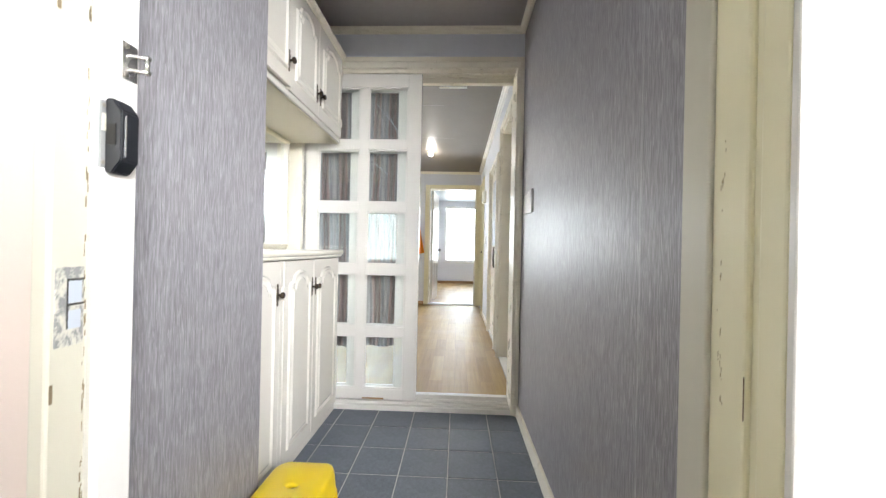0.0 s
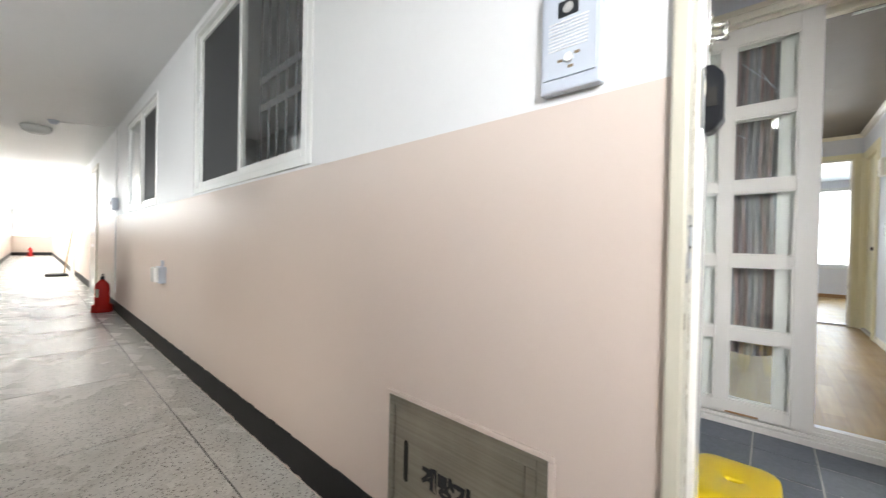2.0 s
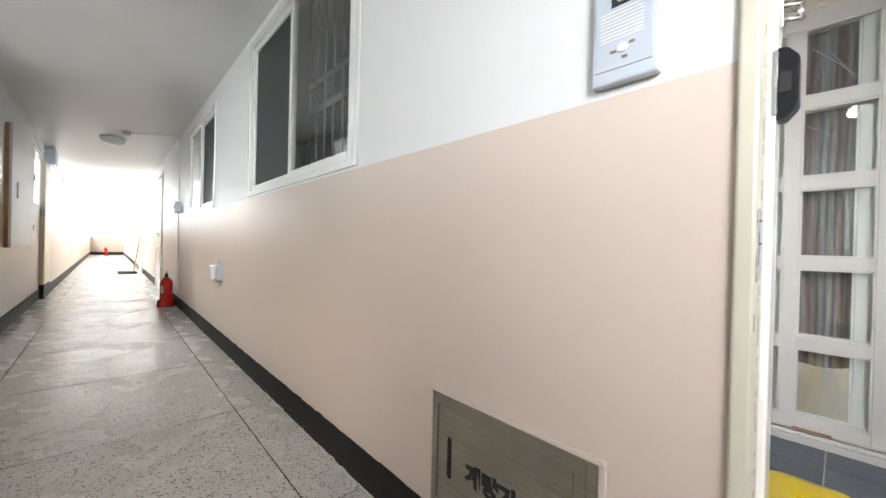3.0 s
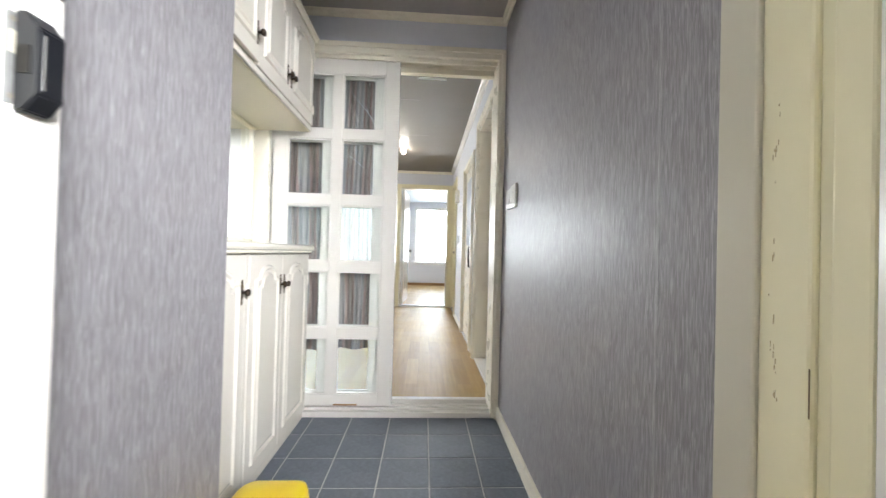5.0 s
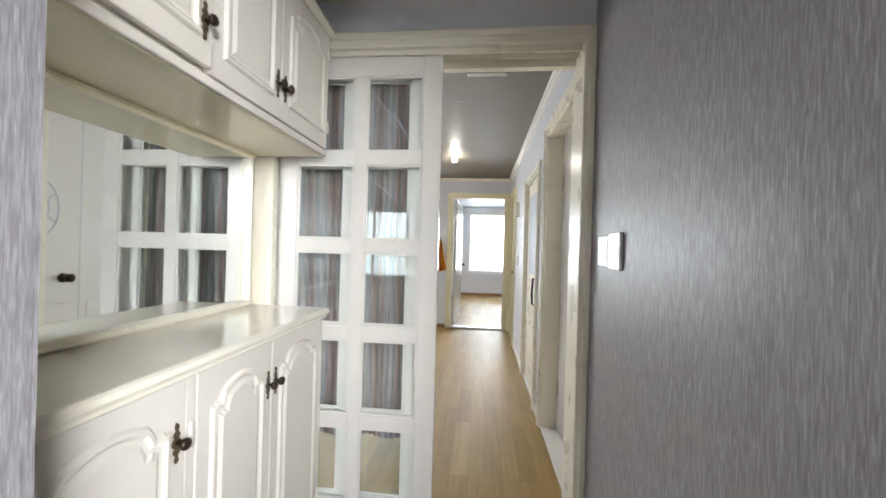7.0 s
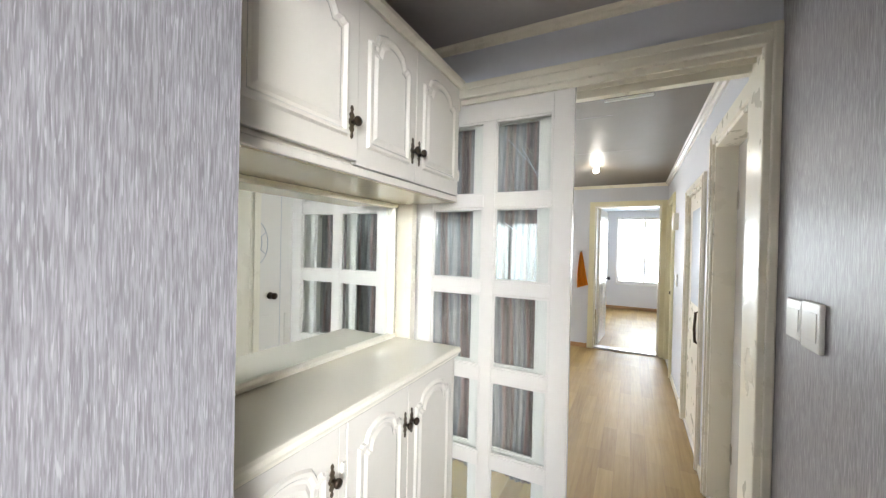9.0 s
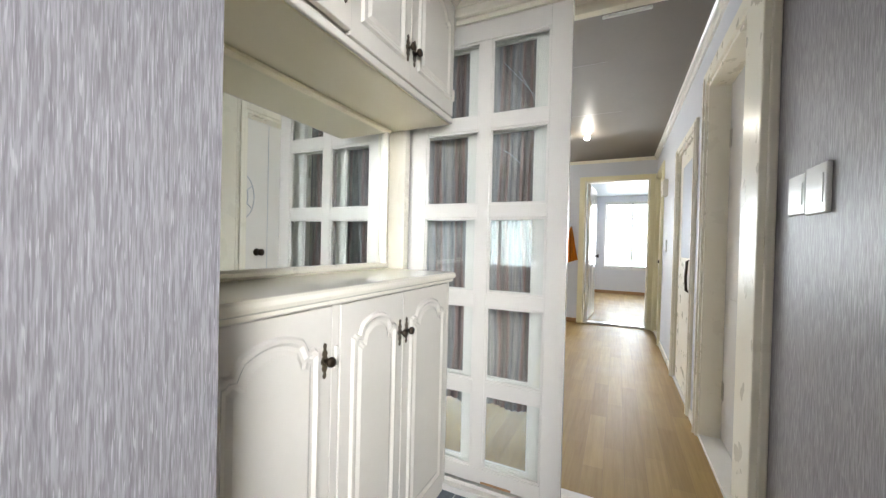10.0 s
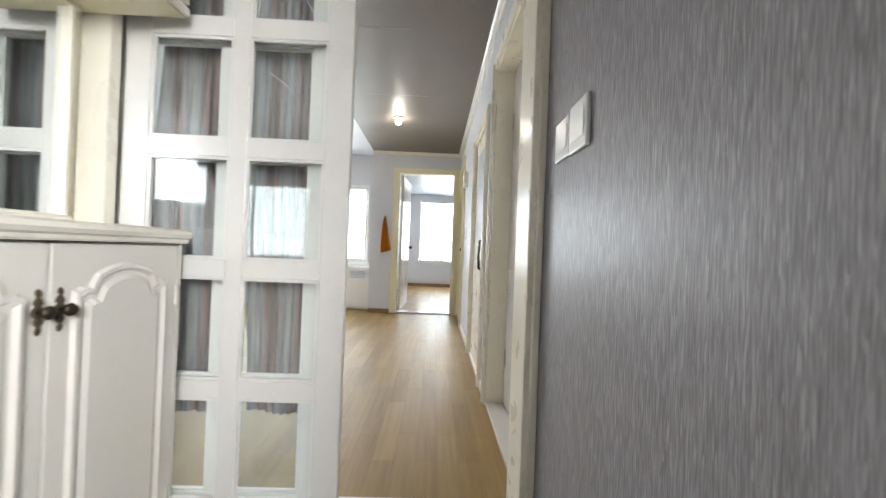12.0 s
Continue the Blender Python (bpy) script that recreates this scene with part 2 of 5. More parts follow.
def tube(bm, points, r, seg=8):
    """A round bar along points."""
    rings = []
    pts = [Vector(p) for p in points]
    for i, p in enumerate(pts):
        d = (pts[min(i + 1, len(pts) - 1)] - pts[max(i - 1, 0)]).normalized()
        up = Vector((0, 0, 1)) if abs(d.z) < 0.9 else Vector((1, 0, 0))
        a = d.cross(up).normalized()
        b = d.cross(a).normalized()
        rings.append([bm.verts.new(p + r * (a * math.cos(2 * math.pi * k / seg) + b * math.sin(2 * math.pi * k / seg))) for k in range(seg)])
    for a, b in zip(rings, rings[1:]):
        for i in range(seg):
            bm.faces.new((a[i], a[(i + 1) % seg], b[(i + 1) % seg], b[i]))
    bm.faces.new(rings[0][::-1])
    bm.faces.new(rings[-1])
    bmesh.ops.recalc_face_normals(bm, faces=bm.faces)
    return bm


def sweep(bm, section, a, b, out, up):
    """A straight moulding from a to b; section rows are (distance along out, along up)."""
    a, b, out, up = Vector(a), Vector(b), Vector(out), Vector(up)
    ends = [[bm.verts.new(p + out * s + up * h) for s, h in section] for p in (a, b)]
    n = len(section)
    for i in range(n):
        bm.faces.new((ends[0][i], ends[0][(i + 1) % n], ends[1][(i + 1) % n], ends[1][i]))
    bm.faces.new(ends[0][::-1])
    bm.faces.new(ends[1])
    bmesh.ops.recalc_face_normals(bm, faces=bm.faces)
    return bm


def mesh_of(name, bm, material, smooth=False):
    me = bpy.data.meshes.new(name)
    bm.to_mesh(me)
    bm.free()
    me.materials.append(material)
    if smooth:
        for p in me.polygons:
            p.use_smooth = True
    return me


def thing(name, at, label, category, group="", kind="", turn=0.0):
    ob = new(name)
    ob.empty_display_size = 0.05
    ob.location = at
    ob.rotation_euler = (0, 0, radians(turn))
    return tagged(ob, label, category, group, kind)


def base_of(ob):
    v = Vector((0, 0, 0))
    while ob is not None:
        v += Vector(ob.location)
        ob = ob.parent
    return v


def part(name, bm, material, parent, label="", local=False, smooth=False):
    """One mesh under a thing. The bmesh is in the world's metres, or with local=True in the thing's own."""
    if not local:
        bmesh.ops.translate(bm, verts=bm.verts, vec=-base_of(parent))
    ob = new(name, mesh_of(name, bm, material, smooth))
    ob.parent = parent
    return tagged(ob, label)


def solid(name, bm, material, label, category, kind="structure"):
    ob = new(name, mesh_of(name, bm, material))
    return tagged(ob, label, category, kind=kind)


# ---- plan ----
XR = 0.872            # right wall of the hall and of the passage inside
XL = -0.62            # back wall of the cabinet recess
XP = -0.135           # face of the papered pier
YC = 0.83             # corridor face of the front wall
YF = 2.671            # hall face of the partition with the sliding door
YB = 2.85             # far face of the partition
ZC = 0.05             # corridor floor
ZI = 0.05             # floor inside
ZH = 2.42             # hall ceiling
ZL = 2.39             # passage ceiling
YE = 6.825            # end wall of the passage
YS = -0.56            # opposite wall of the corridor
ZK = 2.28             # corridor ceiling

# ---- the shell ----
YCB = 0.905           # hall side of the front wall
XD0, XD1 = -0.072, XR + 0.03  # front doorway between its frame's outer edges
ZD = 2.16             # top of the front doorway


def wall_with_holes(x0, x1, y0, y1, z0, z1, holes):
    """A wall along x with rectangular holes (xa, xb, za, zb), sorted by x."""
    bm = bmesh.new()
    at = x0
    for xa, xb, za, zb in holes:
        if xa > at:
            box(bm, at, xa, y0, y1, z0, z1)
        if za > z0:
            box(bm, xa, xb, y0, y1, z0, za)
        if zb < z1:
            box(bm, xa, xb, y0, y1, zb, z1)
        at = xb
    if x1 > at:
        box(bm, at, x1, y0, y1, z0, z1)
    return bm


def wall_along_y(x0, x1, y0, y1, z0, z1, holes):
    bm = bmesh.new()
    at = y0
    for ya, yb, za, zb in holes:
        if ya > at:
            box(bm, x0, x1, at, ya, z0, z1)
        if za > z0:
            box(bm, x0, x1, ya, yb, z0, za)
        if zb < z1:
            box(bm, x0, x1, ya, yb, zb, z1)
        at = yb
    if y1 > at:
        box(bm, x0, x1, at, y1, z0, z1)
    return bm


ZP = 1.213            # height of the salmon paint
W1 = (-2.66, -1.20, 1.225, 2.235)
W2 = (-5.05, -3.70, 1.225, 2.15)
XW, XEND = -27.0, 2.7
FAR_DOORS = [(-13.2, -12.3, 0.05, 2.1), (-8.6, -7.7, 0.05, 2.1)]
lower_holes = [(a, b, ZC, ZP) for a, b, c, d in FAR_DOORS] + [(-0.737, -0.265, 0.21, 0.521), (XD0, XD1, -0.1, ZP)]
upper_holes = [(a, b, ZP, d) for a, b, c, d in FAR_DOORS] + [W2, W1, (XD0, XD1, ZP, ZD)]
solid("wall_corridor_lower", wall_with_holes(XW, XEND, YC, YCB, 0.0, ZP, lower_holes), M_PINK, "salmon gloss painted lower corridor wall", "wall")
solid("wall_corridor_upper", wall_with_holes(XW, XEND, YC, YCB, ZP, ZK, upper_holes), M_CORR_WHITE, "white painted upper corridor wall", "wall")
S_WIN = [(-26.5, -22.2, 1.35, 2.25), (-21.8, -17.5, 1.35, 2.25), (-17.1, -12.8, 1.35, 2.25), (-12.4, -6.9, 1.35, 2.25)]
S_NEAR = (0.9, 2.65, 1.42, 2.26)
# Opening out of view, added to let the fill lamp in.
S_FILL = (-4.3, -0.4, 1.35, 2.25)
solid("wall_opposite_lower", wall_with_holes(XW, XEND, YS - 0.2, YS, 0.0, ZP, []), M_PINK, "salmon gloss painted lower wall opposite the flats", "wall")
solid("wall_opposite_upper", wall_with_holes(XW, XEND, YS - 0.2, YS, ZP, ZK, S_WIN + [S_FILL, S_NEAR]), M_CORR_WHITE, "white painted upper wall with window openings", "wall")
WEND = (YS + 0.12, YC - 0.12, 1.0, 2.2)
solid("wall_corridor_west", wall_along_y(XW - 0.2, XW, YS - 0.2, YCB, 0.0, ZK, [WEND]), M_CORR_WHITE, "white painted far end wall of the corridor", "wall")
solid("wall_corridor_west_band", boxes((XW, XW + 0.01, YS, YC, ZC, 0.98)), M_PINK, "salmon painted lower band of the end wall", "wall")
solid("wall_corridor_east", boxes((XEND, XEND + 0.2, YS - 0.2, YCB, 0.0, ZK)), M_CORR_WHITE, "white painted near end wall of the corridor", "wall")
solid("ceiling_corridor", boxes((XW - 0.2, XEND + 0.2, YS - 0.2, YCB, ZK, ZK + 0.15)), M_CORR_WHITE, "white painted corridor ceiling", "ceiling")
solid("corridor_bed", boxes((XW - 0.2, XEND + 0.2, YS - 0.2, YCB - 0.1, -0.1, ZC - 0.004)), M_SKIRT, "dark joint bed under the terrazzo slabs", "floor")


def worn_band(x0, x1, y, out, gaps):
    """A painted band with an uneven brushed top edge and chipped foot."""
    rng = random.Random(11)
    bm = bmesh.new()
    x = x0
    while x < x1:
        step = min(x1 - x, 0.4 if x < -8 else 0.045)
        if not any(a < x + step / 2 < b for a, b in gaps):
            top = 0.192 + rng.gauss(0, 0.0015)
            box(bm, x, x + step, min(y, y + out), max(y, y + out), ZC + 0.008 + abs(rng.gauss(0.0, 0.004)), top)
        x += step
    return bm


solid("baseboard_corridor", worn_band(XW, XEND, YC + 0.001, -0.004, [(a, b) for a, b, c, d in FAR_DOORS] + [(XD0, XD1)]), M_SKIRT, "black painted skirting band with a worn uneven edge", "baseboard")
solid("baseboard_opposite", boxes((XW, XEND, YS - 0.001, YS + 0.007, ZC, 0.19)), M_SKIRT, "black painted skirting band opposite the flats", "baseboard")
solid("baseboard_west", boxes((XW + 0.01, XW + 0.018, YS, YC, ZC, 0.2)), M_SKIRT, "black painted skirting at the corridor end", "baseboard")
solid("ground", boxes((-150, 150, -150, 150, -3.3, -3.0)), M_TERRAZZO, "pale ground outside the building", "ground")

# hall
solid("wall_pier", boxes((XP - 0.5, XP, YCB, 1.5, -0.05, ZH)), M_PAPER, "grey streaked wallpaper on the pier by the door", "wall")
solid("wall_recess_back", boxes((XL - 0.12, XL, 1.5, YF, -0.05, ZH)), M_IVORY, "ivory panelled back wall of the cabinet recess", "wall")
solid("wall_above_door", boxes((XP, XR + 0.03, YCB, 1.028, ZD + 0.03, ZH)), M_PAPER, "grey wallpaper above the front door", "wall")
solid("wall_hall_right", boxes((XR, XR + 0.16, 1.028, YF, -0.05, ZH), (XR + 0.03, XR + 0.16, YCB, 1.028, -0.05, ZH)), M_PAPER, "grey streaked wallpaper on the hall wall", "wall")
solid("ceiling_hall", boxes((XL - 0.12, XR + 0.16, YCB, YB - 0.06, ZH, ZH + 0.15)), M_HALL_CEIL, "grey papered hall ceiling with a faint stain", "ceiling")
solid("hall_bed", boxes((XL - 0.12, XR + 0.16, YC, YF, -0.12, -0.0015)), M_GROUT, "grey grout bed under the hall tiles", "floor")
solid("wall_partition_top", boxes((XL - 0.12, XR + 0.16, YF + 0.01, YB, 2.235, ZH)), M_PALE_PAPER, "pale blue-grey paper above the sliding door", "wall")

solid("trim_paper_seam", boxes((XR - 0.0005, XR + 0.001, 1.176, 1.184, 0.15, 1.75)), M_SEAM_PAPER, "pale lifted seam in the wallpaper", "seam")

# inside: passage, living room, bedroom
RD = (2.95, 3.72, ZI, 2.1)
D2 = (4.04, 4.82, ZI, 1.95)
D3 = (5.98, 6.72, ZI, 2.08)
solid("wall_passage_right", wall_along_y(XR, XR + 0.2, YF, YE, -0.05, ZL + 0.03, [RD, D2, D3]), M_INNER_PAPER, "pale grey papered passage wall", "wall")
XE0 = -0.41
ED = (-0.033, 0.796, ZI, 2.10)
solid("wall_passage_end", wall_with_holes(XE0, XR + 0.2, YE, YE + 0.14, -0.05, ZL + 0.03, [ED]), M_INNER_PAPER, "pale grey papered end wall with a doorway", "wall")
solid("floor_inside", boxes((-3.8, 2.4, YB - 0.02, 11.4, -0.1, ZI)), M_VINYL, "glossy wood-print vinyl floor", "floor")
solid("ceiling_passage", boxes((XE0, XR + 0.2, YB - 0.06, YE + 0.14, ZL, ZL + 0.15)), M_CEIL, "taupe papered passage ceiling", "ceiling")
solid("ceiling_living", boxes((-3.8, XE0, YB - 0.06, 7.5, ZL + 0.03, ZL + 0.18)), M_LIVING_CEIL, "white papered living room ceiling", "ceiling")
solid("wall_living_left", boxes((-3.95, -3.8, YB - 0.2, 7.5, -0.1, ZL + 0.1)), M_INNER_PAPER, "pale grey papered living room wall", "wall")
solid("wall_living_near", boxes((-3.8, XL - 0.12, YF, YB, -0.1, ZL + 0.1)), M_INNER_PAPER, "pale grey papered wall beside the hall", "wall")
LW = (-3.3, -0.50, 0.74, 1.95)
solid("wall_living_window", wall_with_holes(-3.8, XE0, 7.2, 7.4, -0.1, ZL + 0.1, [LW]), M_INNER_PAPER, "pale grey wall around the living room window", "wall")
solid("wall_living_return", boxes((XE0, XE0 + 0.12, YE + 0.14, 11.2, -0.1, ZL + 0.1)), M_BED_PAPER, "pale grey wall between living room and bedroom", "wall")
BW = (0.1, 1.32, 0.66, 2.28)
solid("wall_bedroom_window", wall_with_holes(XE0, 2.4, 11.0, 11.2, -0.1, 2.6, [BW]), M_BED_PAPER, "pale blue-grey bedroom wall around the window", "wall")
solid("wall_bedroom_right", boxes((2.3, 2.4, YE, 11.2, -0.1, 2.6)), M_BED_PAPER, "pale blue-grey bedroom side wall", "wall")
solid("wall_bedroom_near", boxes((XR + 0.2, 2.4, YE, YE + 0.14, -0.1, 2.6)), M_BED_PAPER, "pale blue-grey bedroom wall beside the door", "wall")
solid("ceiling_bedroom", boxes((XE0, 2.4, YE + 0.14, 11.2, 2.42, 2.6)), M_BED_CEIL, "pale blue-grey papered bedroom ceiling", "ceiling")
solid("backdrop_south", boxes((-60, 40, -60.2, -60, -3, 30)), M_SKYLIGHT, "bright overcast distance", "backdrop")
solid("backdrop_west", boxes((-90.2, -90, -59, 69, -3, 40)), M_SKYLIGHT, "bright overcast distance", "backdrop")
solid("backdrop_north", boxes((-60, 60, 70, 70.2, -3, 40)), M_SKYLIGHT, "bright overcast distance", "backdrop")


for i, (y, x0, x1) in enumerate(((3.835, -0.2, 0.32), (4.85, -0.15, 0.42))):
    solid("trim_ceiling_seam_%d" % (i + 1), boxes((x0, x1, y, y + 0.002, ZL - 0.001, ZL + 0.001)), M_HALL_CEIL, "pale lapped seam in the ceiling paper", "seam")


# ---- mouldings ----
def crown(name, a, b, out, material=M_IVORY, size=0.034):
    s = size
    sec = [(0, 0), (0, -s), (0.3 * s, -s), (0.45 * s, -0.62 * s), (0.75 * s, -0.5 * s), (0.8 * s, -0.15 * s), (s, 0)]
    solid(name, sweep(bmesh.new(), sec, a, b, out, (0, 0, 1)), material, "ivory painted ceiling moulding", "moulding")


crown("trim_crown_1", (XR, YCB, ZH), (XR, YF, ZH), (-1, 0, 0))
crown("trim_crown_2", (XL, YF + 0.01, ZH), (XR, YF + 0.01, ZH), (0, -1, 0))
crown("trim_crown_3", (XR, YB, ZL), (XR, YE, ZL), (-1, 0, 0), M_WHITE, 0.045)
crown("trim_crown_4", (XE0, YE, ZL), (XR, YE, ZL), (0, -1, 0), M_IVORY, 0.04)
solid("baseboard_1", boxes((XR - 0.014, XR + 0.001, 1.02, YF, -0.003, 0.075), bevel=0.004), M_IVORY, "ivory painted skirting board", "baseboard")
solid("baseboard_2", boxes((XR - 0.012, XR + 0.001, 3.8, 3.97, ZI, ZI + 0.06), (XR - 0.012, XR + 0.001, 4.9, 5.9, ZI, ZI + 0.06), bevel=0.003), M_IVORY, "ivory skirting along the passage", "baseboard")
solid("baseboard_3", boxes((XE0, -0.106, YE - 0.012, YE + 0.001, ZI, ZI + 0.06), bevel=0.003), M_WOODCHIP, "tan skirting on the end wall", "baseboard")
solid("baseboard_4", boxes((XE0 + 0.12, 2.3, 10.985, 11.001, ZI, ZI + 0.07), bevel=0.003), M_WOODCHIP, "tan skirting under the bedroom window", "baseboard")


# ---- front door ----
def worn_plate():
    """Cream paint worn through to grey metal in patches."""
    k = Mat("worn_strike_plate", (0.6, 0.57, 0.49), 0.4)
    n = k.noise(75, (1, 1, 0.55), detail=5, rough=0.75)
    k.colour(k.ramp(n, (0.42, (0.60, 0.57, 0.48)), (0.49, (0.48, 0.46, 0.40)), (0.54, (0.22, 0.22, 0.21)), (0.68, (0.30, 0.30, 0.29))))
    k.bump(n, 0.3, 0.001)
    return k.m


def front_frame():
    t = thing("door_1", (XD0, YC, ZC), "cream enamelled steel frame of the front doorway, worn and stained", "door frame", kind="structure")
    for name, x0, x1 in (("jamb", XD0, -0.047), ("jamb", XR - 0.001, XR + 0.03)):
        bm = bmesh.new()
        box(bm, x0, x1, YC - 0.012 if x0 < 0 else YC - 0.006, 0.874 if x0 < 0 else 0.866, -0.003, ZD, bevel=0.004)
        part(name, bm, M_CREAM if x0 < 0 else M_YELLOW, t)
    part("inner_jamb", boxes((XP - 0.02, -0.035, 0.874, 0.932, -0.003, ZD), (XD0 - 0.05, XD0 + 0.001, 0.874, 0.905, -0.003, ZD), bevel=0.004), M_WHITE, t)
    part("seal_strip", boxes((-0.05, -0.0448, 0.867, 0.8735, -0.003, ZD)), M_STRIKE, t, "grimy tan seal")
    part("inner_jamb", boxes((XR - 0.006, XR + 0.03, 0.957, 1.026, -0.003, ZD), bevel=0.004), M_CREAM, t)
    part("rebate", boxes((XR + 0.008, XR + 0.03, 0.866, 0.886, -0.003, ZD), bevel=0.002), M_YELLOW, t)
    part("inner_jamb", boxes((XR, XR + 0.03, 0.886, 0.957, -0.003, ZD), bevel=0.005), M_YELLOW, t)
    part("rust_streak", boxes((XR - 0.0004, XR + 0.0008, 0.8872, 0.8882, 0.80, 0.86)), M_DIRT, t, "brown rust streak")
    rng = random.Random(3)
    for k in range(26):
        z, y = 0.80 + 0.4 * rng.random() ** 1.4, 0.932 + rng.gauss(0, 0.0025)
        part("stain", boxes((XR - 0.0005, XR + 0.001, y, y + rng.uniform(0.0005, 0.0016), z, z + rng.uniform(0.002, 0.010))), M_STAIN, t)
    rng = random.Random(5)
    for k in range(110):
        z, y = rng.uniform(0.3, 2.05), 0.864 + rng.uniform(-0.002, 0.002)
        part("grime", boxes((-0.0474, -0.0465, y, y + rng.uniform(0.0005, 0.0018), z, z + rng.uniform(0.003, 0.018))), M_DIRT, t)
    part("paint_chip", boxes((-0.048, -0.0464, 0.822, 0.827, 1.33, 1.345)), M_DIRT, t, "bare brown chip")
    part("paint_chip", boxes((-0.048, -0.0464, 0.822, 0.826, 0.815, 0.84)), M_DIRT, t)
    part("lintel", boxes((XD0, XR + 0.03, YC - 0.012, 1.008, ZD - 0.05, ZD + 0.03), bevel=0.004), M_CREAM, t)
    part("threshold", boxes((XD0, XR + 0.03, YC - 0.01, 0.96, -0.05, ZC + 0.006), bevel=0.004), M_STEEL, t, "worn steel threshold")
    # strike plate
    part("strike_plate", boxes((-0.048, -0.0455, 0.826, 0.863, 0.886, 0.993), bevel=0.001), worn_plate(), t, "worn cream and chrome strike plate")
    part("strike_rim", boxes((-0.0456, -0.0449, 0.840, 0.862, 0.9405, 0.9435), (-0.0456, -0.0449, 0.840, 0.862, 0.974, 0.977), (-0.0456, -0.0449, 0.840, 0.8418, 0.909, 0.974)), M_HOLE, t, "dark slot edge")
    part("strike_hole", boxes((-0.0456, -0.0446, 0.842, 0.859, 0.944, 0.974)), M_GREYPL, t)
    part("strike_hole", boxes((-0.0456, -0.0446, 0.842, 0.858, 0.909, 0.934)), M_GREYPL, t)


front_frame()


def front_leaf():
    t = thing("front_door", (XR - 0.012, YC - 0.031, ZC + 0.01), "white steel front door swung open into the corridor", "door", turn=-24)
    part("panel", boxes((0.0, 0.9, 0.0, 0.026, 0.005, 2.04), bevel=0.004), M_WHITE, t, local=True)
    for z in (0.25, 1.8):
        bm = bmesh.new()
        lathe(bm, [(0.008, z), (0.008, z + 0.1)], 12, at=(0.02, 0.033, 0))
        part("hinge", bm, M_CHROME, t, local=True)
    bm = bmesh.new()
    lathe(bm, [(0.012, -0.048), (0.026, -0.043), (0.028, -0.018), (0.01, -0.003), (0.03, 0.0)], 20, at=(0.84, 0, 0.95), axis="y")
    part("knob", bm, M_CHROME, t, local=True, smooth=True)


front_leaf()


def lock_strike():
    t = thing("lock_strike_box", (-0.035, 0.895, 1.13), "black plastic lock strike box on the door frame", "lock")
    bm = bmesh.new()
    pts = [(0.0, 1.128), (0.0, 1.236), (0.012, 1.236), (0.026, 1.218), (0.026, 1.146), (0.012, 1.128)]
    x0, ya, yb = -0.0365, 0.878, 0.908
    for y in (ya, yb):
        [bm.verts.new((x0 + x, y, z)) for x, z in pts]
    bm.verts.ensure_lookup_table()
    n = len(pts)
    for i in range(n):
        bm.faces.new((bm.verts[i], bm.verts[(i + 1) % n], bm.verts[n + (i + 1) % n], bm.verts[n + i]))
    bm.faces.new([bm.verts[i] for i in range(n)][::-1])
    bm.faces.new([bm.verts[n + i] for i in range(n)])
    bmesh.ops.recalc_face_normals(bm, faces=bm.faces)
    bmesh.ops.bevel(bm, geom=list(bm.edges), offset=0.002, segments=2, affect='EDGES')
    part("body", bm, M_BLACK, t)
    # The glint along the chamfer, built as a thin chrome strip.
    part("edge_highlight", boxes((x0 + 0.0258, x0 + 0.0266, ya + 0.006, ya + 0.008, 1.152, 1.212)), M_CHROME, t, "pale strip drawn as the edge's highlight")
    part("bolt_slot", boxes((x0 + 0.004, x0 + 0.018, ya - 0.0012, ya + 0.002, 1.168, 1.198)), M_HOLE, t, "dark bolt slot")
    part("side_plate", boxes((x0 - 0.002, x0 + 0.002, ya - 0.007, ya + 0.002, 1.134, 1.232), bevel=0.0008), M_SCUFF, t, "worn metal side plate")
    part("bolt_plate", boxes((x0 - 0.001, x0 + 0.0028, ya - 0.006, ya + 0.001, 1.188, 1.212)), M_CREAM, t)
    for z in (1.142, 1.224):
        part("screw", lathe(bmesh.new(), [(0.003, x0 + 0.002), (0.003, x0 + 0.003), (0.0012, x0 + 0.0034)], 10, at=(0, ya - 0.003, z), axis="x"), M_STEEL, t)


def door_guard():
    t = thing("door_guard", (-0.035, 0.917, 1.28), "chrome swing-bar door guard on the frame", "latch")
    x0 = -0.036
    part("plate", boxes((x0 - 0.001, x0 + 0.004, 0.900, 0.926, 1.276, 1.332), bevel=0.001), M_CHROME, t)
    for z in (1.292, 1.314):
        bm = tube(bmesh.new(), [(x0 + 0.002, 0.912, z), (x0 + 0.012, 0.918, z), (x0 + 0.022, 0.923, z + 0.001), (x0 + 0.024, 0.927, z + 0.001)], 0.0036)
        part("bar", bm, M_CHROME, t, smooth=True)
    part("cross_bar", tube(bmesh.new(), [(x0 + 0.022, 0.923, 1.289), (x0 + 0.022, 0.923, 1.318)], 0.0036), M_CHROME, t, smooth=True)
    for z in (1.282, 1.326):
        bm = lathe(bmesh.new(), [(0.005, x0 + 0.004), (0.005, x0 + 0.0055), (0.0025, x0 + 0.007)], 10, at=(0, 0.905, z), axis="x")
        part("screw", bm, M_STEEL, t)


lock_strike()
door_guard()


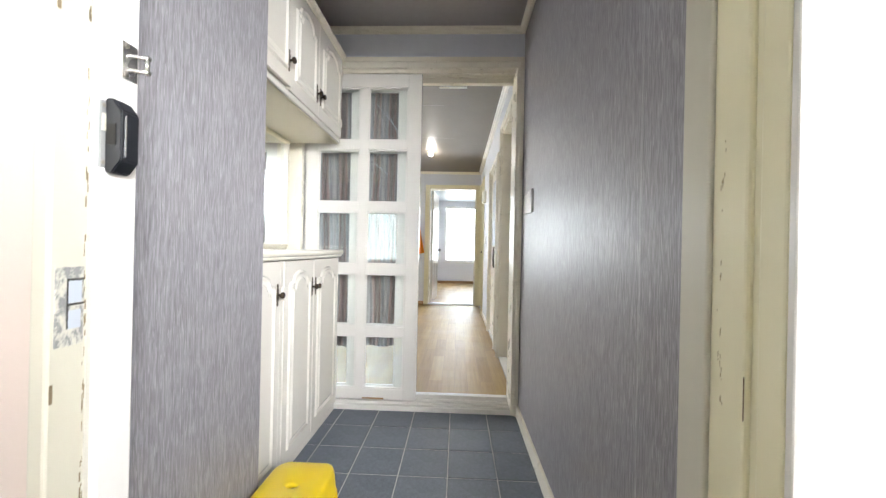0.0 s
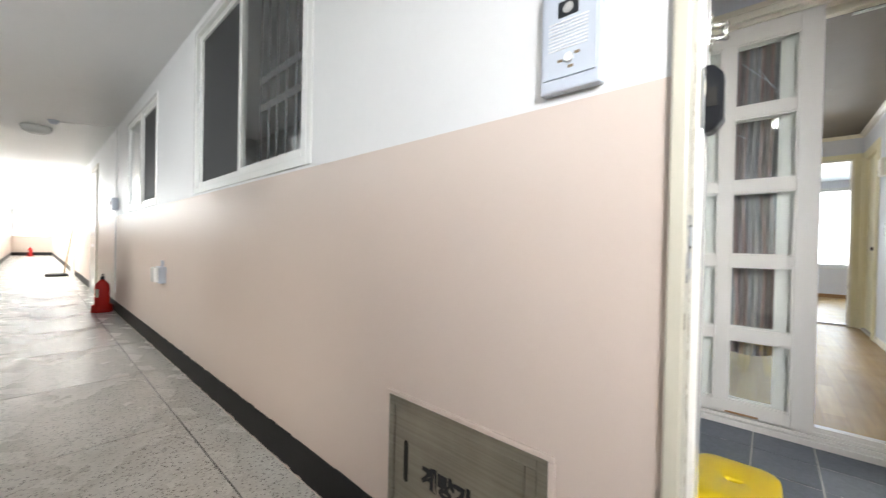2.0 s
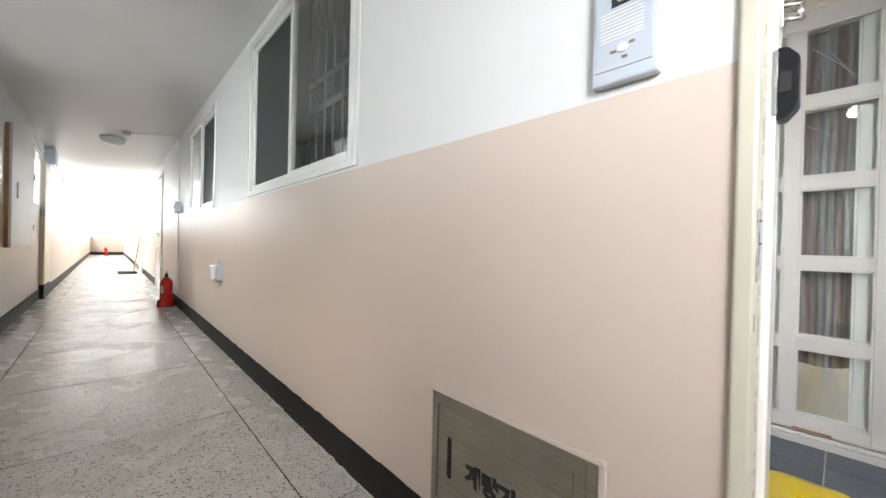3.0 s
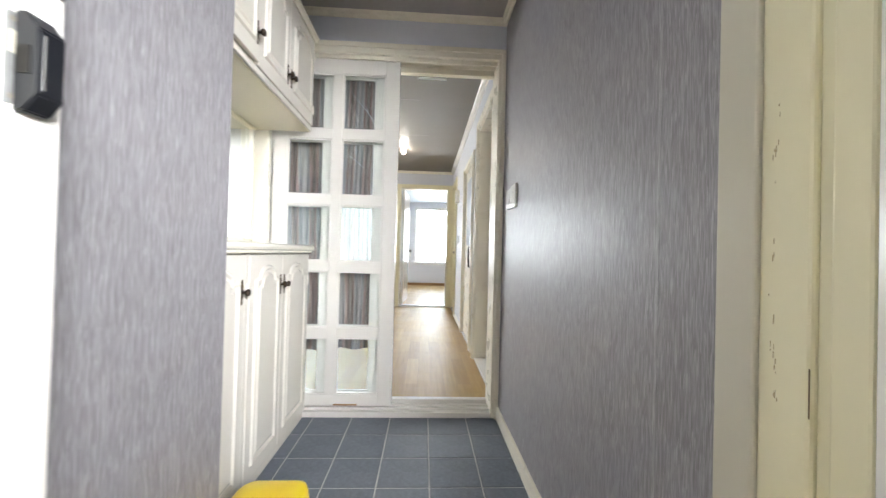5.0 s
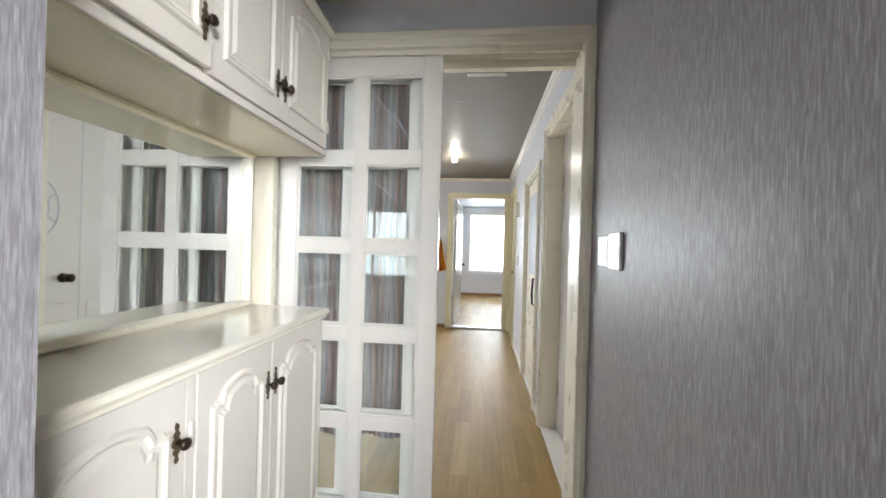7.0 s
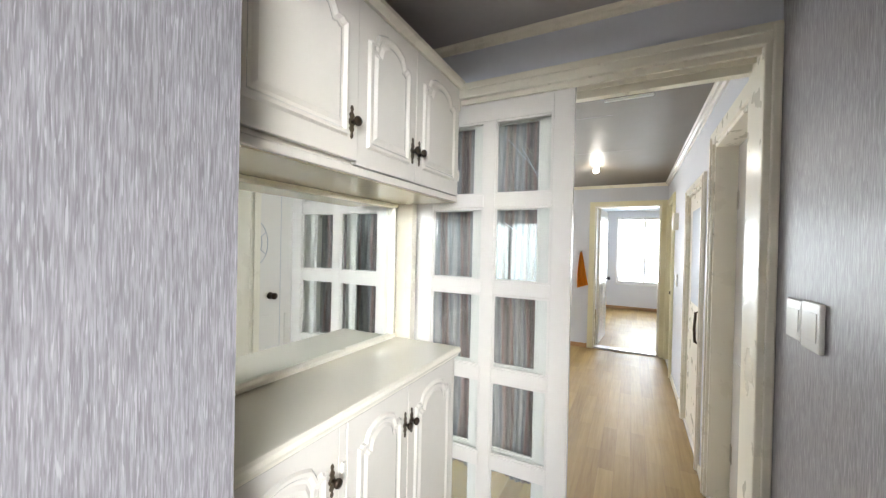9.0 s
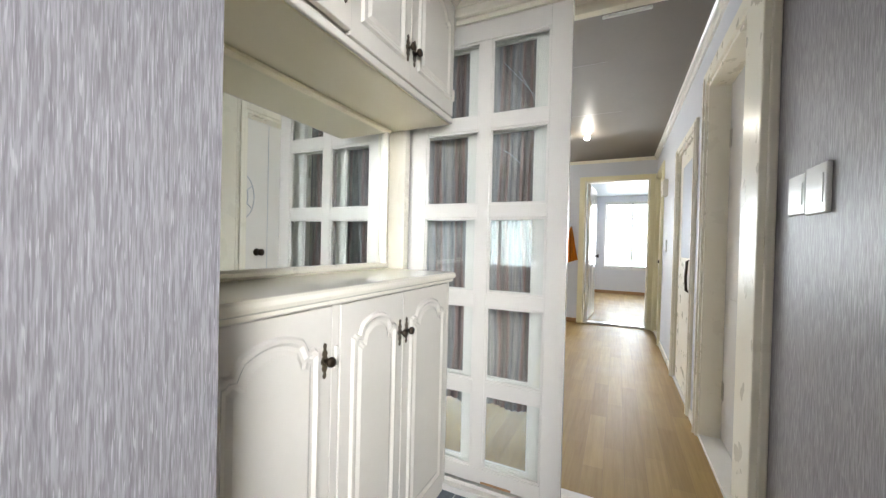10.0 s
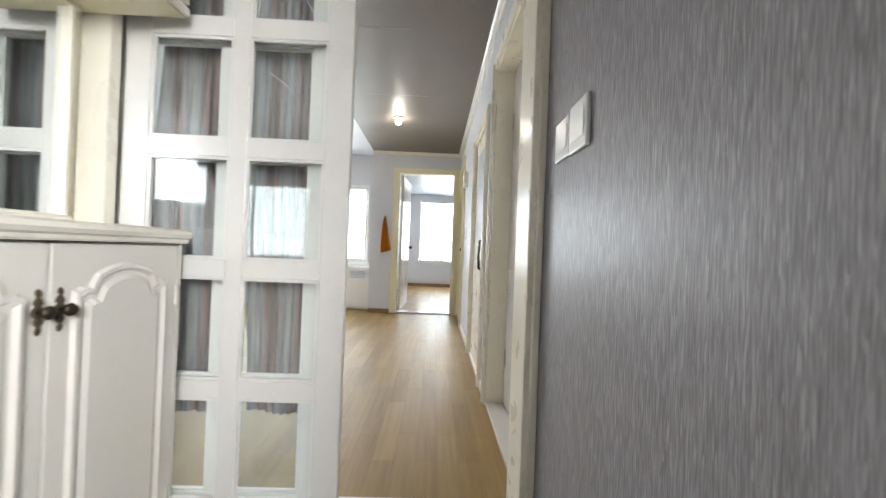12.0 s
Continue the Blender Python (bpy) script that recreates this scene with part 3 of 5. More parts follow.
# ---- sliding door ----
def slider_frame():
    t = thing("door_2", (0.2, YF, 0.0), "ivory painted timber frame of the sliding door", "door frame", kind="structure")
    part("header", boxes((XL, XR, YF, YF + 0.03, 2.171, 2.235), bevel=0.006), M_IVORY, t)
    part("header_bead", boxes((XL, XR, YF - 0.010, YF + 0.002, 2.205, 2.235), bevel=0.004), M_IVORY, t)
    part("track", boxes((XL, XR, YF + 0.03, YF + 0.045, 2.150, 2.2), (XL, XR, YF + 0.088, YF + 0.096, 2.15, 2.2), (XL, XR, YF + 0.138, YB, 2.135, 2.235), (XL, XR, YF + 0.03, YB, 2.19, 2.235), bevel=0.002), M_IVORY, t)
    part("jamb", boxes((0.826, XR, YF - 0.004, YB + 0.006, -0.003, 2.171), bevel=0.005), M_IVORY, t)
    part("jamb_bead", boxes((0.846, XR, YF - 0.016, YF - 0.002, -0.003, 2.225), bevel=0.005), M_IVORY, t)
    part("jamb", boxes((XL, -0.525, YF - 0.004, YF + 0.04, -0.003, 2.171), (XL, -0.59, YF + 0.04, YB, -0.003, 2.171), bevel=0.005), M_IVORY, t)
    part("header_strip", boxes((0.33, 0.52, YB + 0.004, YB + 0.02, 2.124, 2.134), bevel=0.003), M_PLASTIC, t, "white plastic strip")
    part("sill", boxes((XL, 0.826, YF + 0.0, YB, -0.05, 0.030), (XL, 0.826, YF + 0.03, YF + 0.04, 0.03, 0.046), (XL, 0.826, YF + 0.09, YF + 0.10, 0.03, 0.046), (XL, 0.826, YB - 0.04, YB + 0.004, 0.03, 0.056), bevel=0.003), M_WHITE, t)


def slider_leaf(x0, y0, label):
    """A leaf 0.745 wide with two columns of five panes."""
    th = 0.036
    t = thing("sliding_door", (x0, y0, 0.047), label, "sliding door", group="sliding door leaves")
    zb, zt = 0.05, 2.168
    cols = [(x0 + 0.082, x0 + 0.35), (x0 + 0.405, x0 + 0.663)]
    for a, b in ((x0, x0 + 0.082), (x0 + 0.663, x0 + 0.748)):
        part("stile", boxes((a, b, y0, y0 + th, zb, zt), bevel=0.003), M_WHITE, t)
    tops = [2.065 - 0.4015 * i for i in range(5)]
    part("top_rail", boxes((x0 + 0.082, x0 + 0.663, y0 + 0.001, y0 + th - 0.001, 2.065, zt)), M_WHITE, t)
    part("bottom_rail", boxes((x0 + 0.082, x0 + 0.663, y0 + 0.001, y0 + th - 0.001, zb, tops[4] - 0.343)), M_WHITE, t)
    part("muntin", boxes((x0 + 0.35, x0 + 0.405, y0 + 0.002, y0 + th - 0.002, tops[4] - 0.343, 2.065), bevel=0.002), M_WHITE, t)
    for (a, b) in cols:
        for i, zt_ in enumerate(tops):
            if i < 4:
                part("muntin", boxes((a, b, y0 + 0.002, y0 + th - 0.002, tops[i + 1], zt_ - 0.343), bevel=0.002), M_WHITE, t)
            z0, z1 = zt_ - 0.343, zt_
            pane = part("pane", boxes((a - 0.004, b + 0.004, y0 + 0.016, y0 + 0.020, z0 - 0.004, z1 + 0.004)), M_GLASS, t, "clear glass")
            pane.visible_shadow = False
            w = 0.010
            part("glazing_bead", boxes((a, a + w, y0 + 0.006, y0 + 0.0155, z0, z1), (b - w, b, y0 + 0.006, y0 + 0.0155, z0, z1), (a + w, b - w, y0 + 0.006, y0 + 0.0155, z0, z0 + w), (a + w, b - w, y0 + 0.006, y0 + 0.0155, z1 - w, z1)), M_WHITE, t)
    return t


slider_frame()
leaf = slider_leaf(-0.52, YF + 0.047, "white sliding door leaf with ten glass panes, chipped at the foot")
part("chip", boxes((-0.12, 0.02, YF + 0.0455, YF + 0.0465, 0.052, 0.062)), M_WOODCHIP, leaf, "bare wood where paint has chipped")
slider_leaf(-0.583, YF + 0.099, "white sliding door leaf slid behind the other")


def curtain():
    t = thing("door_curtain", (-0.2, 2.83, 0.5), "striped grey and rust sheer curtain behind the glass", "curtain")
    for x0, x1, seed in ((-0.50, -0.17, 1), (-0.155, 0.115, 2)):
        bm = bmesh.new()
        nx, nz = 46, 30
        grid = []
        for j in range(nz + 1):
            row = []
            for i in range(nx + 1):
                u, v = i / nx, j / nz
                x = x0 + (x1 - x0) * u
                wave = 0.016 * math.sin(u * 19 + 6 * math.sin(u * 2.3 + seed) + 1.1 * math.sin(v * 5 + seed)) + 0.007 * math.sin(u * 57 + v * 6 + seed)
                bottom = 0.355 + 0.008 * math.sin(u * 6 + seed) + 0.02 * u * (seed - 1)
                z = 2.10 + (bottom - 2.10) * v
                row.append(bm.verts.new((x + 0.008 * math.sin(v * 6 + seed), 2.855 + wave * (0.5 + 0.5 * v), z)))
            grid.append(row)
        for j in range(nz):
            for i in range(nx):
                bm.faces.new((grid[j][i], grid[j][i + 1], grid[j + 1][i + 1], grid[j + 1][i]))
        part("drape", bm, M_CURTAIN if seed == 1 else M_CURTAIN_THIN, t, smooth=True)
    bm = tube(bmesh.new(), [(-0.54, 2.855, 2.103), (0.15, 2.855, 2.103)], 0.005)
    for a, b in (((-0.09, 2.0), (0.10, 1.77)), ((-0.02, 1.95), (0.06, 1.80)), ((-0.10, 1.60), (0.0, 1.52))):
        part("crease", tube(bmesh.new(), [(a[0], 2.829, a[1]), ((a[0] + b[0]) / 2, 2.826, (a[1] + b[1]) / 2 + 0.006), (b[0], 2.829, b[1])], 0.0013, 6), M_GREYPL, t, "pale crease line")
    part("curtain_wire", bm, M_CHROME, t)


curtain()


# ---- cabinets ----
def outline(y0, y1, z0, z1, rise, d):
    """An arched panel's edge, drawn in by d."""
    a, b, n = y0 + d, y1 - d, 30
    pts = [(a, z0 + d), (b, z0 + d)]
    for i in range(n + 1):
        u = 1 - 2 * i / n
        w = abs(u)
        f = 1 - 0.34 * (w / 0.58) ** 2 if w < 0.58 else 0.66 * (0.5 + 0.5 * math.cos(math.pi * min(1.0, (w - 0.58) / 0.20)))
        ear = 0.16 * math.exp(-((w - 0.84) / 0.06) ** 2)
        pts.append(((a + b) / 2 + u * (b - a) / 2, z1 - rise - d + rise * (f + ear)))
    return pts


def arched_door(name, parent, y0, y1, z0, z1, x, knob_y, knob_z, label=""):
    """A cabinet door that faces +x at x, with an arched raised panel and a knob on an ornate plate."""
    d = part(name, boxes((x - 0.02, x, y0 + 0.0015, y1 - 0.0015, z0, z1), bevel=0.003), M_CABINET, parent, label)
    bm = bmesh.new()
    m = 0.046
    rings = [(0.0, 0.0005), (0.006, 0.009), (0.014, 0.010), (0.022, 0.002), (0.030, 0.002), (0.042, 0.0085)]
    loops = []
    for off, h in rings:
        loops.append([bm.verts.new((x + h, p[0], p[1])) for p in outline(y0 + m, y1 - m, z0 + m + 0.012, z1 - m, 0.058, off)])
    n = len(loops[0])
    for a, b in zip(loops, loops[1:]):
        for i in range(n):
            bm.faces.new((a[i], a[(i + 1) % n], b[(i + 1) % n], b[i]))
    c = bm.verts.new((x + 0.0085, (y0 + y1) / 2, (z0 + z1) / 2))
    last = loops[-1]
    for i in range(n):
        bm.faces.new((last[i], last[(i + 1) % n], c))
    bmesh.ops.recalc_face_normals(bm, faces=bm.faces)
    part("raised_panel", bm, M_CABINET, d)
    bm = bmesh.new()
    prof = [(0, 0.047), (0.004, 0.043), (0.0055, 0.037), (0.0025, 0.030), (0.007, 0.024), (0.009, 0.018), (0.005, 0.012), (0.010, 0.006), (0.012, 0.0)]
    edge = [(w, h) for w, h in prof] + [(w, -h) for w, h in prof[-2::-1]] + [(-w, -h) for w, h in prof[1:]] + [(-w, h) for w, h in prof[-2:0:-1]]
    f = [bm.verts.new((x + 0.0035, knob_y + w, knob_z + h)) for w, h in edge]
    g = [bm.verts.new((x + 0.0002, knob_y + w * 1.15, knob_z + h * 1.03)) for w, h in edge]
    n = len(f)
    bm.faces.new(f)
    for i in range(n):
        bm.faces.new((f[i], f[(i + 1) % n], g[(i + 1) % n], g[i]))
    bmesh.ops.recalc_face_normals(bm, faces=bm.faces)
    part("knob_plate", bm, M_BRASS, d, "antique bronze backplate")
    bm = lathe(bmesh.new(), [(0.006, x + 0.003), (0.005, x + 0.014), (0.012, x + 0.018), (0.0145, x + 0.024), (0.012, x + 0.03), (0.004, x + 0.032)], 20, at=(0, knob_y, knob_z), axis="x")
    part("knob", bm, M_BRONZE, d, "antique bronze knob", smooth=True)
    return d


YK = [1.53, 1.905, 2.268, 2.648]
YU = [1.53, 1.947, 2.277, 2.652]


def lower_cabinet():
    t = thing("shoe_cabinet", ((XL + -0.29) / 2, 2.08, 0.0), "white enamelled shoe cabinet with three arched panel doors", "cabinet")
    xf = -0.274
    part("filler", boxes((xf - 0.021, xf - 0.002, YK[1] + 0.001, YK[1] + 0.031, 0.05, 0.965), bevel=0.002), M_CABINET, t)
    part("body", boxes((XL + 0.004, xf - 0.021, YK[0], 2.664, 0.005, 0.965)), M_CABINET, t)
    part("plinth", boxes((xf - 0.021, xf - 0.012, YK[0], 2.664, 0.0, 0.05)), M_CABINET, t)
    part("end_stile", boxes((xf - 0.021, xf - 0.001, 2.649, 2.664, 0.05, 0.965)), M_CABINET, t)
    for i, ky in enumerate((YK[1] - 0.028, YK[2] - 0.022, YK[2] + 0.022)):
        arched_door("door", t, YK[i] + (0.032 if i == 1 else 0.0), YK[i + 1], 0.05, 0.962, xf, ky, 0.820)
    for z in (0.16, 0.78):
        part("hinge", boxes((xf - 0.001, xf + 0.007, 2.638, 2.650, z, z + 0.06), bevel=0.003), M_CABINET, t)
    for y in (YK[1] + 0.017,):
        part("catch", boxes((xf - 0.003, xf + 0.006, y - 0.006, y + 0.006, 0.79, 0.85), bevel=0.002), M_CABINET, t)


def counter():
    t = thing("cabinet_worktop", (-0.43, 2.08, 0.967), "glossy cream-white worktop with a moulded edge on the shoe cabinet", "worktop")
    part("top", boxes((XL + 0.004, -0.262, 1.503, 2.668, 0.967, 1.012)), M_CREAMGLOSS, t)
    sec = [(-0.2618, 0.967), (-0.257, 0.972), (-0.258, 0.980), (-0.248, 0.985), (-0.244, 0.995), (-0.247, 1.006), (-0.256, 1.0115), (-0.2618, 1.012)]
    part("edge_moulding", sweep(bmesh.new(), sec, (0, 1.503, 0), (0, 2.668, 0), (1, 0, 0), (0, 0, 1)), M_CREAMGLOSS, t)


def upper_cabinet():
    t = thing("wall_cabinet", ((XL - 0.3) / 2, 2.08, 1.70), "white enamelled wall cabinet with three arched doors", "cabinet")
    xf = -0.272
    part("bottom_panel", boxes((XL + 0.004, xf - 0.022, 1.503, 2.664, 1.683, 1.69)), M_AGED, t, "cream enamelled underside")
    part("body", boxes((XL + 0.004, xf - 0.021, 1.503, 2.664, 1.6905, 2.24)), M_CABINET, t)
    part("bottom_edge", boxes((xf - 0.021, xf - 0.006, 1.503, 2.664, 1.685, 1.710), bevel=0.004), M_CABINET, t)
    sec = [(-0.02, 0), (0.006, 0), (0.012, 0.012), (0.02, 0.02), (0.02, 0.035), (-0.02, 0.035)]
    part("cornice", sweep(bmesh.new(), sec, (xf, 1.503, 2.208), (xf, 2.668, 2.208), (1, 0, 0), (0, 0, 1)), M_IVORY, t)
    for i, ky in enumerate((YU[1] - 0.030, YU[2] - 0.023, YU[2] + 0.023)):
        arched_door("door", t, YU[i], YU[i + 1], 1.713 if i else 1.722, 2.205, xf + (0.008 if i == 0 else 0.0), ky, 1.826)
    for z in (1.78, 2.10):
        part("hinge", boxes((xf - 0.001, xf + 0.007, 2.642, 2.654, z, z + 0.05), bevel=0.003), M_CABINET, t)


def recess_mirror():
    t = thing("wall_mirror", (XL, 2.05, 1.012), "large mirror in an ivory moulded frame above the worktop", "mirror")
    x = XL + 0.001
    y0, y1, z0, z1 = 1.505, 2.60, 1.040, 1.665
    part("mirror_glass", boxes((x, x + 0.012, y0, y1, z0, z1)), M_MIRROR, t, "silvered glass")
    sec = [(0, 0), (0, 0.022), (0.008, 0.034), (0.02, 0.034), (0.024, 0.02), (0.032, 0.012), (0.032, 0)]
    part("frame_top", sweep(bmesh.new(), [(b, a) for a, b in sec], (x, y0, z1 - 0.005), (x, y1 + 0.03, z1 - 0.005), (1, 0, 0), (0, 0, 1)), M_AGED, t)
    part("frame_bottom", sweep(bmesh.new(), [(b, -a) for a, b in sec], (x, y0, z0 + 0.003), (x, y1 + 0.03, z0 + 0.003), (1, 0, 0), (0, 0, 1)), M_IVORY, t)
    part("frame_side", sweep(bmesh.new(), [(b, a) for a, b in sec], (x, y1 - 0.004, z0), (x, y1 - 0.004, z1), (1, 0, 0), (0, 1, 0)), M_IVORY, t)


lower_cabinet()
counter()
upper_cabinet()
recess_mirror()


# ---- openings: windows and inner doors ----
def window_x(name, w, yf, y1, sashes, label, sill=False, facing=-1, pane=True):
    """A window in a wall along x. sashes: rows of (x0, x1, y, kind); the frame lies between yf and y1."""
    x0, x1, z0, z1 = w
    t = thing(name, ((x0 + x1) / 2, (yf + y1) / 2, z0), label, "window", kind="structure")
    f = 0.034
    part("window_frame", boxes((x0, x0 + f, yf, y1, z0, z1), (x1 - f, x1, yf, y1, z0, z1), (x0 + f, x1 - f, yf, y1, z0, z0 + f), (x0 + f, x1 - f, yf, y1, z1 - f, z1), bevel=0.003), M_PLASTIC, t)
    if sill:
        ya, yb = (yf - 0.03, yf) if facing < 0 else (y1, y1 + 0.03)
        part("window_sill", boxes((x0 - 0.03, x1 + 0.03, ya, yb, z0 - 0.035, z0 + 0.004), bevel=0.004), M_PLASTIC, t)
    for a, b, y, kind in sashes:
        s = 0.036
        za, zb = z0 + f, z1 - f
        part("sash", boxes((a, a + s, y, y + 0.03, za, zb), (b - s, b, y, y + 0.03, za, zb), (a + s, b - s, y, y + 0.03, za, za + s), (a + s, b - s, y, y + 0.03, zb - s, zb), bevel=0.003), M_PLASTIC, t)
        if kind == "screen":
            part("insect_screen", boxes((a + s, b - s, y + 0.012, y + 0.016, za + s, zb - s)), M_MESH, t, "dark insect screen")
        else:
            g = part("pane", boxes((a + s - 0.004, b - s + 0.004, y + 0.013, y + 0.017, za + s - 0.004, zb - s + 0.004)), M_GLASS, t, "clear glass")
            g.visible_shadow = False
    return t


def corridor_windows():
    y = YC - 0.006
    window_x("window_1", W1, y, y + 0.075, [(-2.615, -1.93, y + 0.02, "screen"), (-1.925, -1.245, y + 0.004, "glass")], "white window with a dark insect screen and barred glass")
    window_x("window_2", W2, y, y + 0.075, [(-5.005, -4.36, y + 0.004, "glass"), (-4.40, -3.765, y + 0.02, "screen")], "white window with dim panes in the corridor wall")


def grille(x0, x1, z0, z1, y):
    t = thing("window_grille", ((x0 + x1) / 2, y, z0), "dark steel security bars behind the window glass", "grille", group="window bars")
    n = int((x1 - x0) / 0.085)
    for i in range(n + 1):
        x = x0 + (x1 - x0) * i / n
        part("bar", tube(bmesh.new(), [(x, y, z0), (x, y, z1)], 0.007, 6), M_GRILLE, t)
    for z in (z0 + 0.01, z0 + 0.38, z0 + 0.52, z1 - 0.01):
        part("rail", boxes((x0 - 0.01, x1 + 0.01, y - 0.004, y + 0.004, z - 0.018, z + 0.018)), M_GRILLE, t)


corridor_windows()
grille(-1.9, -1.24, 1.23, 2.23, 0.93)
grille(-5.0, -3.78, 1.25, 2.19, 0.93)
# the rooms behind those windows
M_ROOM = paint("dim_room_paper", (0.62, 0.64, 0.68), 0.6, 0.1, 0.1)
solid("wall_side_room", boxes((-5.6, -0.64, 2.3, 2.4, -0.1, 2.5), (-5.6, -5.5, 0.905, 2.3, -0.1, 2.5), (-0.74, -0.64, 0.905, 2.3, -0.1, 2.5)), M_ROOM, "dim papered walls of the side room", "wall")
solid("floor_side_room", boxes((-5.5, -0.74, 0.905, 2.3, -0.1, ZI)), M_VINYL, "wood-print floor of the side room", "floor")
solid("ceiling_side_room", boxes((-5.6, -0.64, 0.905, 2.4, 2.4, 2.5)), M_ROOM, "dim papered ceiling of the side room", "ceiling")
for i, w in enumerate(S_WIN):
    window_x("window_%d" % (i + 3), w, YS - 0.12, YS - 0.05, [(w[0] + 0.04 + k * (w[1] - w[0] - 0.08) / 3, w[0] + 0.06 + (k + 1) * (w[1] - w[0] - 0.08) / 3, YS - 0.1 + 0.03 * (k % 2), "glass") for k in range(3)], "white sliding window open to bright daylight")
# Invented window unit in the fill lamp's opening, never in view.
window_x("window_9", S_FILL, YS - 0.12, YS - 0.05, [(-4.26, -3.0, YS - 0.1, "glass"), (-3.04, -1.7, YS - 0.07, "glass"), (-1.74, -0.44, YS - 0.1, "glass")], "unseen white corridor window added round the fill lamp's opening")
window_x("window_7", LW, 7.22, 7.30, [(-3.26, -2.3, 7.235, "glass"), (-2.34, -1.4, 7.26, "glass"), (-1.44, -0.54, 7.235, "glass")], "white living room window full of daylight", True)
window_x("window_8", BW, 11.02, 11.10, [(0.14, 0.74, 11.035, "glass"), (0.70, 1.28, 11.06, "glass")], "white bedroom window full of daylight", True)


def balcony_rail():
    t = thing("balcony_rail", (-1.9, 8.3, 0.0), "grey balcony rail outside the living room window", "railing")
    part("top_rail", tube(bmesh.new(), [(-3.6, 8.3, 1.12), (-0.45, 8.3, 1.12)], 0.022), M_GRILLE, t)
    part("bottom_rail", tube(bmesh.new(), [(-3.6, 8.3, 0.72), (-0.45, 8.3, 0.72)], 0.014), M_GRILLE, t)
    for i in range(27):
        x = -3.55 + i * 0.118
        part("baluster", tube(bmesh.new(), [(x, 8.3, 0.0), (x, 8.3, 1.12)], 0.008, 6), M_GRILLE, t)
    part("kerb", boxes((-3.6, -0.45, 8.2, 8.4, -0.1, 0.02)), M_CORR_WHITE, t)


balcony_rail()
solid("floor_balcony", boxes((-3.8, XE0, 7.4, 8.5, -0.2, -0.09)), M_TERRAZZO, "pale balcony floor", "floor")


def casing_y(name, y0, y1, z1, x, w, material, label, depth=0.2):
    """Trim round an opening in the passage wall, with its lining."""
    t = thing(name, (x, (y0 + y1) / 2, ZI), label, "door frame", kind="structure")
    for a, b in ((y0 - w, y0), (y1, y1 + w)):
        part("casing", boxes((x - 0.018, x + 0.002, a, b, ZI, z1 + w), bevel=0.004), material, t)
        m = (a + b) / 2
        part("casing_bead", boxes((x - 0.026, x - 0.016, m - 0.012, m + 0.012, ZI, z1 + w * 0.6), bevel=0.004), material, t)
    part("head_casing", boxes((x - 0.018, x + 0.002, y0, y1, z1, z1 + w), bevel=0.004), material, t)
    part("lining", boxes((x - 0.004, x + depth, y0, y0 + 0.02, ZI, z1), (x - 0.004, x + depth, y1 - 0.02, y1, ZI, z1), (x - 0.004, x + depth, y0 + 0.02, y1 - 0.02, z1 - 0.02, z1)), material, t)
    part("door_sill", boxes((x - 0.004, x + depth, y0 + 0.02, y1 - 0.02, ZI - 0.02, ZI + 0.02), bevel=0.003), M_WHITE, t)
    return t


casing_y("door_3", RD[0], RD[1], RD[3], XR, 0.075, M_IVORY, "white gloss casing of the nearest room door")
casing_y("door_4", D2[0], D2[1], D2[3], XR, 0.05, M_IVORY, "ivory casing of the washroom door")
casing_y("door_5", D3[0], D3[1], D3[3], XR, 0.06, M_YELLOW, "old yellow casing of the last side door")


def room_door():
    t = thing("room_door", (XR + 0.17, 3.33, ZI + 0.02), "white gloss double door with oval lights and a bronze knob", "door")
    x = XR + 0.10
    y0, y1, z1 = RD[0] + 0.022, RD[1] - 0.022, RD[3] - 0.022
    part("panel", boxes((x, x + 0.036, y0, y1, ZI + 0.022, z1), bevel=0.002), M_WHITE, t)
    for yc, sy in ((2.99, 0.12),):
        bm = bmesh.new()
        for k, (ry, rz) in enumerate(((sy, 0.18), (sy * 0.55, 0.10))):
            tube(bm, [(x - 0.001, yc + ry * math.cos(2 * math.pi * i / 28), 1.47 + rz * math.sin(2 * math.pi * i / 28)) for i in range(29)], 0.003, 6)
        for k in range(6):
            q = 2 * math.pi * (k + 0.5) / 6
            tube(bm, [(x - 0.001, yc + 0.55 * sy * math.cos(q), 1.47 + 0.10 * math.sin(q)), (x - 0.001, yc + sy * math.cos(q), 1.47 + 0.18 * math.sin(q))], 0.0025, 6)
        part("fan_moulding", bm, M_GREYPL, t, "grey leading of the oval light")
    part("leaf_joint", boxes((x - 0.0012, x + 0.001, 3.233, 3.237, ZI + 0.03, z1 - 0.005)), M_GREYPL, t)
    for a, b in ((y0 + 0.04, 3.19), (3.28, y1 - 0.06)):
        part("raised_panel", boxes((x - 0.005, x + 0.002, a, b, 0.25, 0.88), bevel=0.004), M_WHITE, t)
    bm = lathe(bmesh.new(), [(0.03, x - 0.001), (0.028, x - 0.008), (0.01, x - 0.012), (0.012, x - 0.035), (0.027, x - 0.045), (0.027, x - 0.06), (0.012, x - 0.068)], 20, at=(0, 3.14, 1.04), axis="x")
    part("knob", bm, M_BRONZE, t, "dark bronze knob", smooth=True)
    for z in (0.3, 1.72):
        part("hinge", boxes((x - 0.004, x + 0.001, y1 - 0.04, y1 - 0.004, z, z + 0.1), bevel=0.001), M_CHROME, t)


